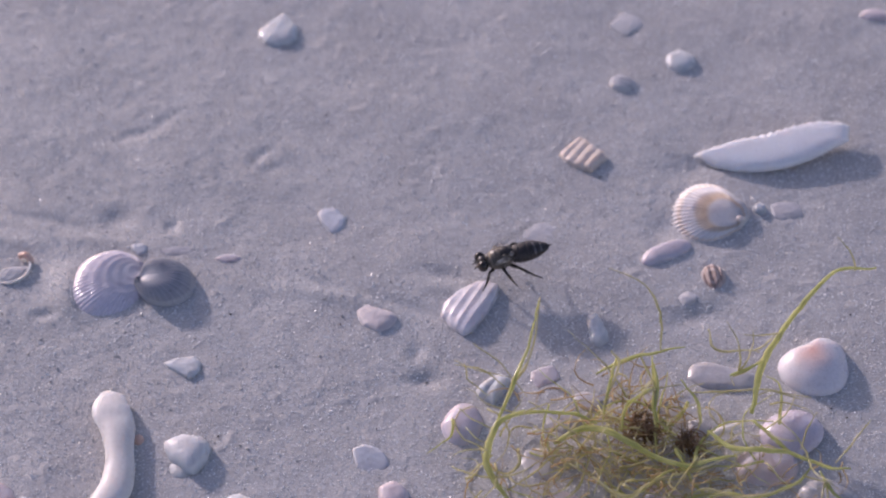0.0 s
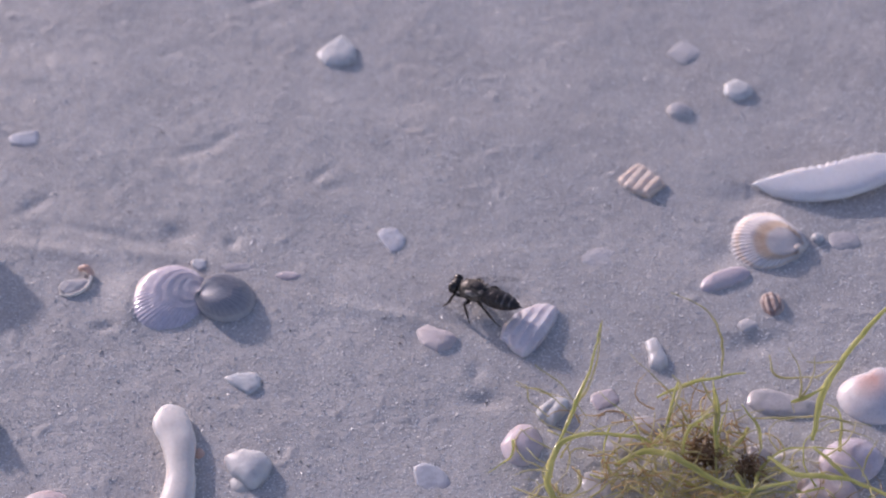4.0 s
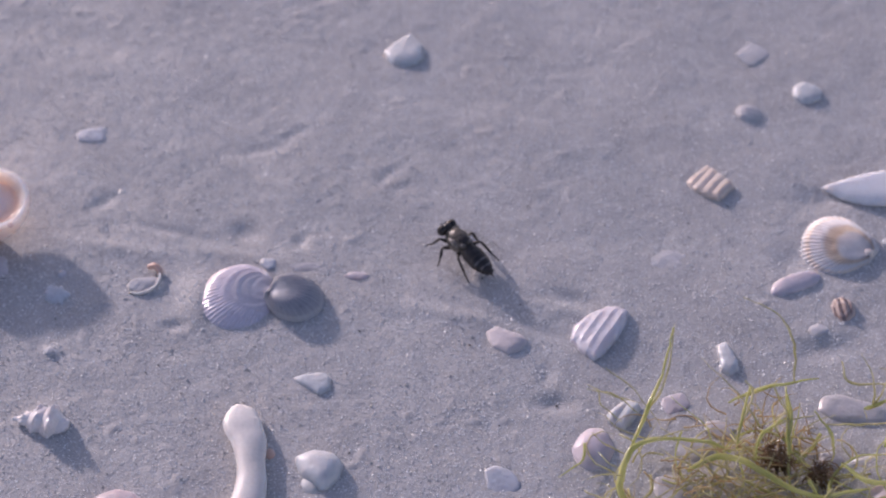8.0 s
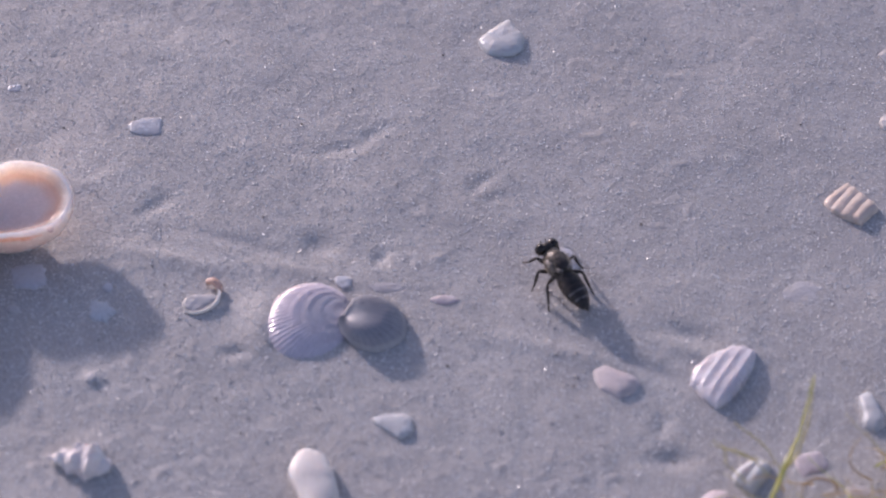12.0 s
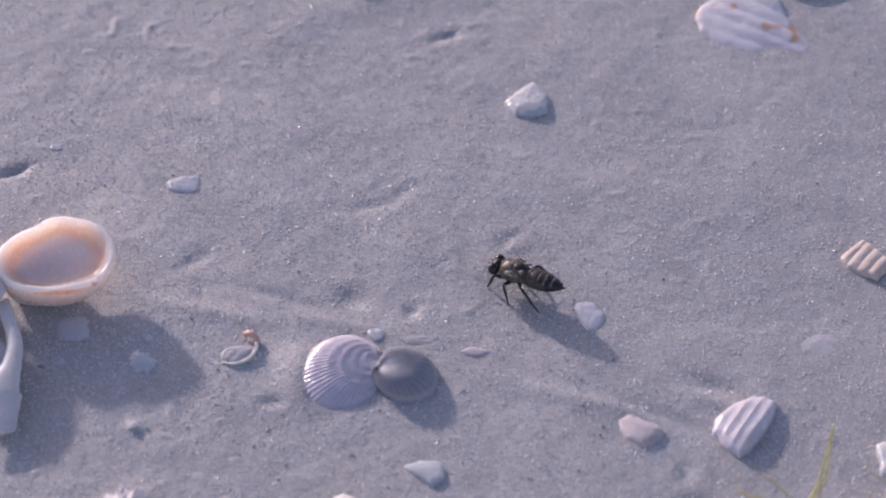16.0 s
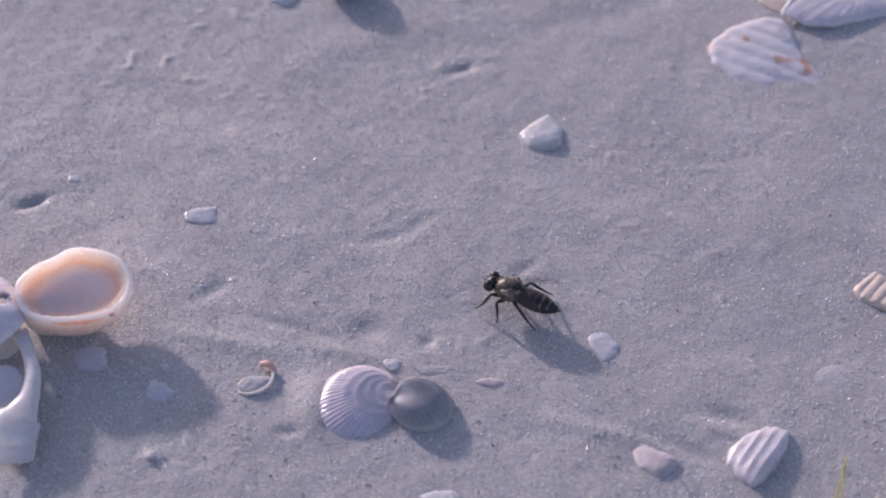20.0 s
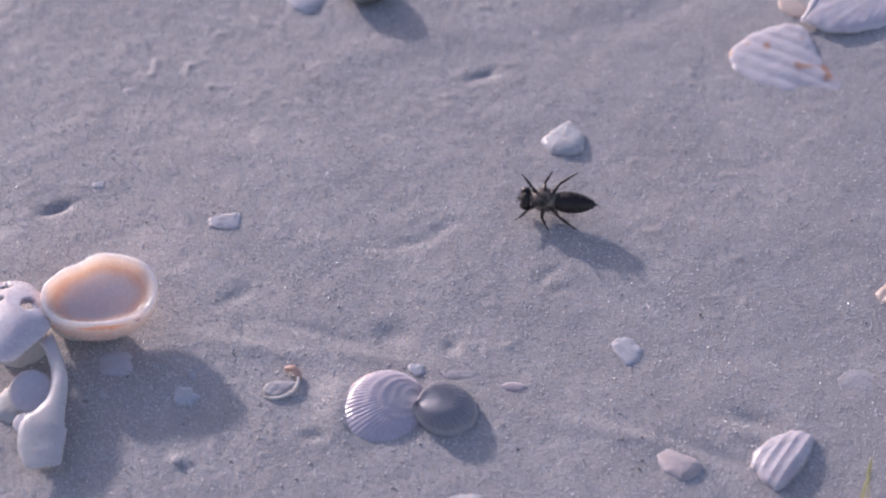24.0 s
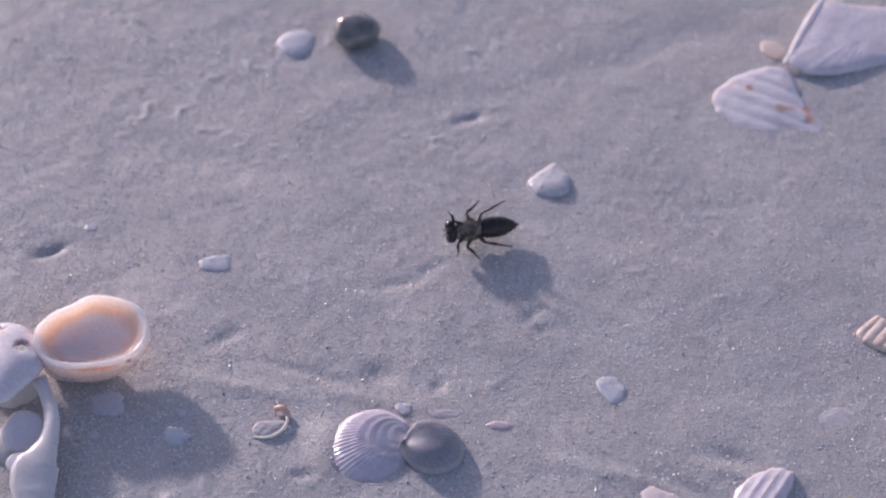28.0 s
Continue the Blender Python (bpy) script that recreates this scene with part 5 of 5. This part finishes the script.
# ---- insect ----
def insect():
    """Head towards +y, centre of the body at the origin."""
    bug = new("fly")
    # chest with pale dusted patches
    verts, faces = ball_data(0, 0.22, 0.03, 0.215, 0.28, 0.20, n=26, m=18, lump=0.05, seed=2)
    chest = build("thorax", verts, faces, DUSTED, bug, "dark thorax dusted tan and grey")
    ball("shield", (0, 0.12, 0.19), (0.11, 0.12, 0.05), BLACK, chest, "glossy black plate", n=18, m=10)
    ball("collar", (0, 0.44, 0.03), (0.135, 0.06, 0.11), PALE_PILE, chest, "whitish hair collar", n=18, m=10, lump=0.2)
    for s in (-1, 1):
        ball("side_patch", (s * 0.150, 0.22, 0.10), (0.055, 0.12, 0.07), PALE_PILE, chest, "pale tan pile along the side", n=18, m=12, lump=0.3, seed=5 + s)
        ball("back_patch", (s * 0.10, 0.02, 0.16), (0.05, 0.05, 0.035), PALE_PILE, chest, "whitish tuft behind the plate", n=14, m=9, lump=0.3, seed=8 + s)
    rng = np.random.RandomState(31)
    vs, fs = [], []
    for _ in range(420):
        d = rng.normal(size=3)
        d /= np.linalg.norm(d)
        base = d * (0.215, 0.28, 0.20) + (0, 0.22, 0.03)
        tip = base + d * rng.uniform(0.02, 0.06) + (0, -0.02, 0)
        side = np.cross(d, (0.3, 0.5, 0.8))
        side = 0.004 * side / np.linalg.norm(side)
        k = len(vs)
        vs += [base - side, base + side, tip]
        fs.append((k, k + 1, k + 2))
    build("bristles", vs, fs, SHORT_HAIR, chest, "short pale bristles")["kind"] = "stuff"
    # head with two large eyes
    head = build("head", *ball_data(0, 0.56, 0.03, 0.16, 0.10, 0.135, n=22, m=14), BLACK, bug, "broad dark head")
    for s in (-1, 1):
        ball("eye", (s * 0.115, 0.575, 0.055), (0.10, 0.10, 0.115), EYE, head, "glossy dark eye", n=20, m=14)
        tube("antenna", [(s * 0.03, 0.64, 0.07, 0.012, 0.012), (s * 0.045, 0.69, 0.09, 0.010, 0.010), (s * 0.055, 0.73, 0.075, 0.004, 0.004)], LEG, head, steps=3, sides=6)
    tube("proboscis", [(0, 0.63, -0.02, 0.02, 0.02), (0, 0.69, -0.05, 0.016, 0.016), (0, 0.72, -0.08, 0.008, 0.008)], LEG, head, steps=3, sides=6)
    # tapering ringed abdomen
    prof = ((0.02, 0.11), (-0.03, 0.165), (-0.15, 0.195), (-0.30, 0.200), (-0.44, 0.180), (-0.57, 0.135), (-0.67, 0.085), (-0.73, 0.03))
    belly = None
    for i in range(len(prof) - 1):
        (y0, r0), (y1, r1) = prof[i], prof[i + 1]
        n, vs, fs = 26, [], []
        rows = [(y0, r0 * 0.975), (y0 - 0.016, r0 * 0.995), ((y0 + y1) / 2, (r0 + r1) / 2 * 1.01), (y1 + 0.016, r1 * 1.012), (y1 - 0.004, r1 * 0.985)]
        for y, r in rows:
            for k in range(n):
                a = 2 * math.pi * k / n
                vs.append((r * math.cos(a), y, 0.0 + 0.82 * r * math.sin(a) + 0.03 * (0.3 + y)))
        for q in range(len(rows) - 1):
            for k in range(n):
                fs.append((q * n + k, q * n + (k + 1) % n, (q + 1) * n + (k + 1) % n, (q + 1) * n + k))
        fs += [tuple(range(n))[::-1], tuple(range((len(rows) - 1) * n, len(rows) * n))]
        fs = [f[::-1] for f in fs]
        ring = build("abdomen" if i == 0 else "ring", vs, fs, BLACK, bug if i == 0 else belly, "glossy black ringed abdomen" if i == 0 else "")
        belly = belly or ring
        if i in (3, 4):
            ys = y1 + 0.004
            vs, fs, m = [], [], 15
            for y, r in ((ys + 0.026, r1 * 1.07), (ys - 0.014, r1 * 1.035)):
                for k in range(m):
                    a = radians(20 + 140 * k / (m - 1))
                    vs.append((r * math.cos(a), y, 0.82 * r * math.sin(a) + 0.03 * (0.3 + y) + 0.002))
            fs = [(k, k + 1, m + k + 1, m + k) for k in range(m - 1)]
            build("band", vs, fs, SILVER, belly, "thin pale grey band")
    tube("tail_tip", [(0, -0.71, -0.01, 0.025, 0.02), (0, -0.75, -0.015, 0.016, 0.012), (0.005, -0.78, -0.01, 0.006, 0.006)], LEG, belly, steps=3, sides=7)
    # wings, swept back
    for s in (-1, 1):
        n, vs, fs = 14, [], []
        for i in range(n + 1):
            f = i / n
            half = 0.135 * math.sin(math.pi * min(1, f * 0.93 + 0.07)) ** 0.6 * (0.5 + 0.5 * min(1, f * 2.2))
            for k in range(5):
                g = k / 4 * 2 - 1
                vs.append((s * (half * g), -f * 0.86, 0.012 * math.sin(6 * f + 2 * g) + 0.02 * g * g))
        fs = [(i * 5 + k, i * 5 + k + 1, (i + 1) * 5 + k + 1, (i + 1) * 5 + k) for i in range(n) for k in range(4)]
        wing = build("wing", vs, fs, WING, bug, "clear smoky blurred wing")
        wing.matrix_basis = pose(s * 0.14 * CM, 0.24 * CM, 0.20 * CM, -2, s * 12, s * 17)
        for g in (-0.55, 0.0, 0.5):
            tube("vein", [(s * 0.08 * g, -0.02, 0.012, 0.003, 0.003), (s * 0.13 * g, -0.4, 0.014, 0.002, 0.002), (s * 0.06 * g, -0.82, 0.014, 0.001, 0.001)], LEG, wing, steps=3, sides=5)
    # legs: hip, knee, ankle and foot for the body standing level
    raised = pose(0, 0, 0.36, 0).inverted()
    legs = []
    for s in (-1, 1):
        for hip, knee, ankle, foot in (((0.09, 0.34, -0.09), (0.26, 0.52, 0.34), (0.33, 0.64, 0.12), (0.38, 0.74, 0.02)),
                                       ((0.11, 0.22, -0.10), (0.38, 0.26, 0.32), (0.47, 0.16, 0.12), (0.54, 0.10, 0.02)),
                                       ((0.10, 0.10, -0.09), (0.34, -0.10, 0.34), (0.40, -0.38, 0.12), (0.43, -0.54, 0.02))):
            pts = [np.array(hip) * (s, 1, 1)] + [np.array(raised @ Vector((s * p[0] * 0.92, p[1] * 0.9 + 0.02, p[2]))) for p in (knee, ankle, foot)]
            h = pts[0]
            wide = (0.030, 0.038, 0.024, 0.028, 0.017, 0.010)
            q = [pts[0], 0.5 * (pts[0] + pts[1]), pts[1], 0.5 * (pts[1] + pts[2]), pts[2], pts[3]]
            leg = tube("leg", [(*(p - h), w_, w_) for p, w_ in zip(q, wide)], LEG, bug, steps=4, sides=8)
            leg.location = h * CM
            legs.append((leg, h, s))
    tagged(bug, "black hairy fly with tan-dusted thorax walking over shells and sand", "fly")
    return bug, legs


middle_shells()
curled_piece()
right_shells()
weed_shells()
lower_shells()
left_shells()
far_shells()
seaweed()
fly, fly_legs = insect()
scatter("sand_grains", 110000, 0.008, 0.018, QUARTZ, 41, "loose pale sand grains", "sand", sink=0.12)
scatter("quartz_grains", 170000, 0.010, 0.026, CRYSTAL, 43, "clear quartz grains with glints painted in as near-white", "sand", sink=0.22)
scatter("sand_crumbs", 450, 0.020, 0.046, SAND, 44, "small crumbs of damp caked sand", "sand", area=(-9.0, 4.0, -6.2, 0.6), flat=0.8, sink=0.1)
scatter("dark_grains", 520, 0.012, 0.034, DARK, 42, "scattered black and brown specks on sand", "specks", sink=0.5)


# ---- what moves ----
def at(x, y, z, pitch, yaw, roll=0):
    return pose(x * CM, y * CM, z * CM, pitch, 0, yaw) @ pose(0, 0, 0, 0, roll, 0)


def motions():
    walk(fly, [
        (0.0, at(6.94, -0.09, 0.56, -5, 103)),
        (0.5, at(6.64, -0.24, 0.57, -4, 93)),
        (1.0, at(6.26, -0.39, 0.54, -6, 111)),
        (1.5, at(6.01, -0.43, 0.49, -6, 111)),
        (2.0, at(5.68, -0.55, 0.45, -4, 98)),
        (2.5, at(5.61, -0.49, 0.42, -3, 77)),
        (3.0, at(5.46, -0.36, 0.36, -10, 52)),
        (3.5, at(5.42, -0.31, 0.36, -2, 59)),
        (5.5, at(4.68, -0.04, 0.36, -4, 65)),
        (6.0, at(4.51, 0.11, 0.36, -3, 65)),
        (6.5, at(4.22, 0.47, 0.36, 4, 60)),
        (7.0, at(3.98, 0.54, 0.36, -3, 43)),
        (7.5, at(3.87, 0.79, 0.36, 0, 32)),
        (8.0, at(3.72, 0.99, 0.36, 8, 40)),
        (8.5, at(3.54, 1.09, 0.36, 4, 52)),
        (9.0, at(3.21, 1.50, 0.36, -6, 61)),
        (9.5, at(3.14, 1.50, 0.36, -1, 66)),
        (10.0, at(3.06, 1.63, 0.36, -7, 46)),
        (10.5, at(3.07, 1.76, 0.36, -10, 46)),
        (11.0, at(3.14, 1.68, 0.36, -0, 57)),
        (11.5, at(3.16, 1.71, 0.36, -0, 65)),
        (12.0, at(3.60, 0.95, 0.36, 9, 31)),
        (12.5, at(3.64, 1.20, 0.36, 10, 37)),
        (14.5, at(2.96, 1.82, 0.36, 1, 54)),
        (15.0, at(2.87, 1.94, 0.36, 6, 56)),
        (15.5, at(2.68, 2.00, 0.36, -3, 72)),
        (16.0, at(2.52, 2.13, 0.36, -8, 61)),
        (16.5, at(2.58, 2.20, 0.36, -4, 40)),
        (17.0, at(2.67, 2.22, 0.42, 17, 4)),
        (17.5, at(2.61, 2.27, 0.42, 15, 18)),
        (18.0, at(2.55, 2.45, 0.42, 14, 31)),
        (18.5, at(2.42, 2.54, 0.36, 3, 42)),
        (19.0, at(2.39, 2.52, 0.36, -0, 50)),
        (19.5, at(2.27, 2.45, 0.36, 7, 54)),
        (20.0, at(2.18, 2.39, 0.36, 2, 64)),
        (20.5, at(1.96, 2.48, 0.36, -2, 69)),
        (21.0, at(1.72, 2.68, 0.36, -7, 60)),
        (21.5, at(1.62, 2.68, 0.36, 0, 51)),
        (23.5, at(1.54, 3.70, 0.36, -2, 38)),
        (23.8, at(2.06, 4.41, 0.42, 2, 60, 68)),
        (24.0, at(2.41, 4.88, 0.37, -2, 82, 132)),
        (24.5, at(2.39, 4.83, 0.48, 20, 92, 132)),
        (25.0, at(2.46, 4.85, 0.59, 39, 94, 132)),
        (25.5, at(1.93, 5.04, 0.43, 4, 115, 132)),
        (26.0, at(1.79, 5.19, 0.43, 5, 119, 132)),
        (26.5, at(1.45, 5.38, 0.48, 20, 127, 132)),
        (27.0, at(1.26, 5.18, 0.37, 7, 110, 132)),
        (27.5, at(1.28, 5.25, 0.37, 8, 109, 132)),
        (28.0, at(1.27, 5.23, 0.37, 9, 110, 132)),
    ])
    for k, (leg, h, s) in enumerate(fly_legs):
        rows = []
        for i in range(57):
            t = i * 0.5
            swing = 9 * math.sin(2.1 * i + k * 2.4) + 4 * math.sin(0.7 * i + k)
            lift = 6 * math.sin(1.3 * i + k * 1.7)
            spread = 14 if t >= 24 else 0
            rows.append((t, pose(h[0] * CM, h[1] * CM, h[2] * CM, lift * 0.5, -s * (abs(lift) + spread), swing)))
        walk(leg, rows)


motions()
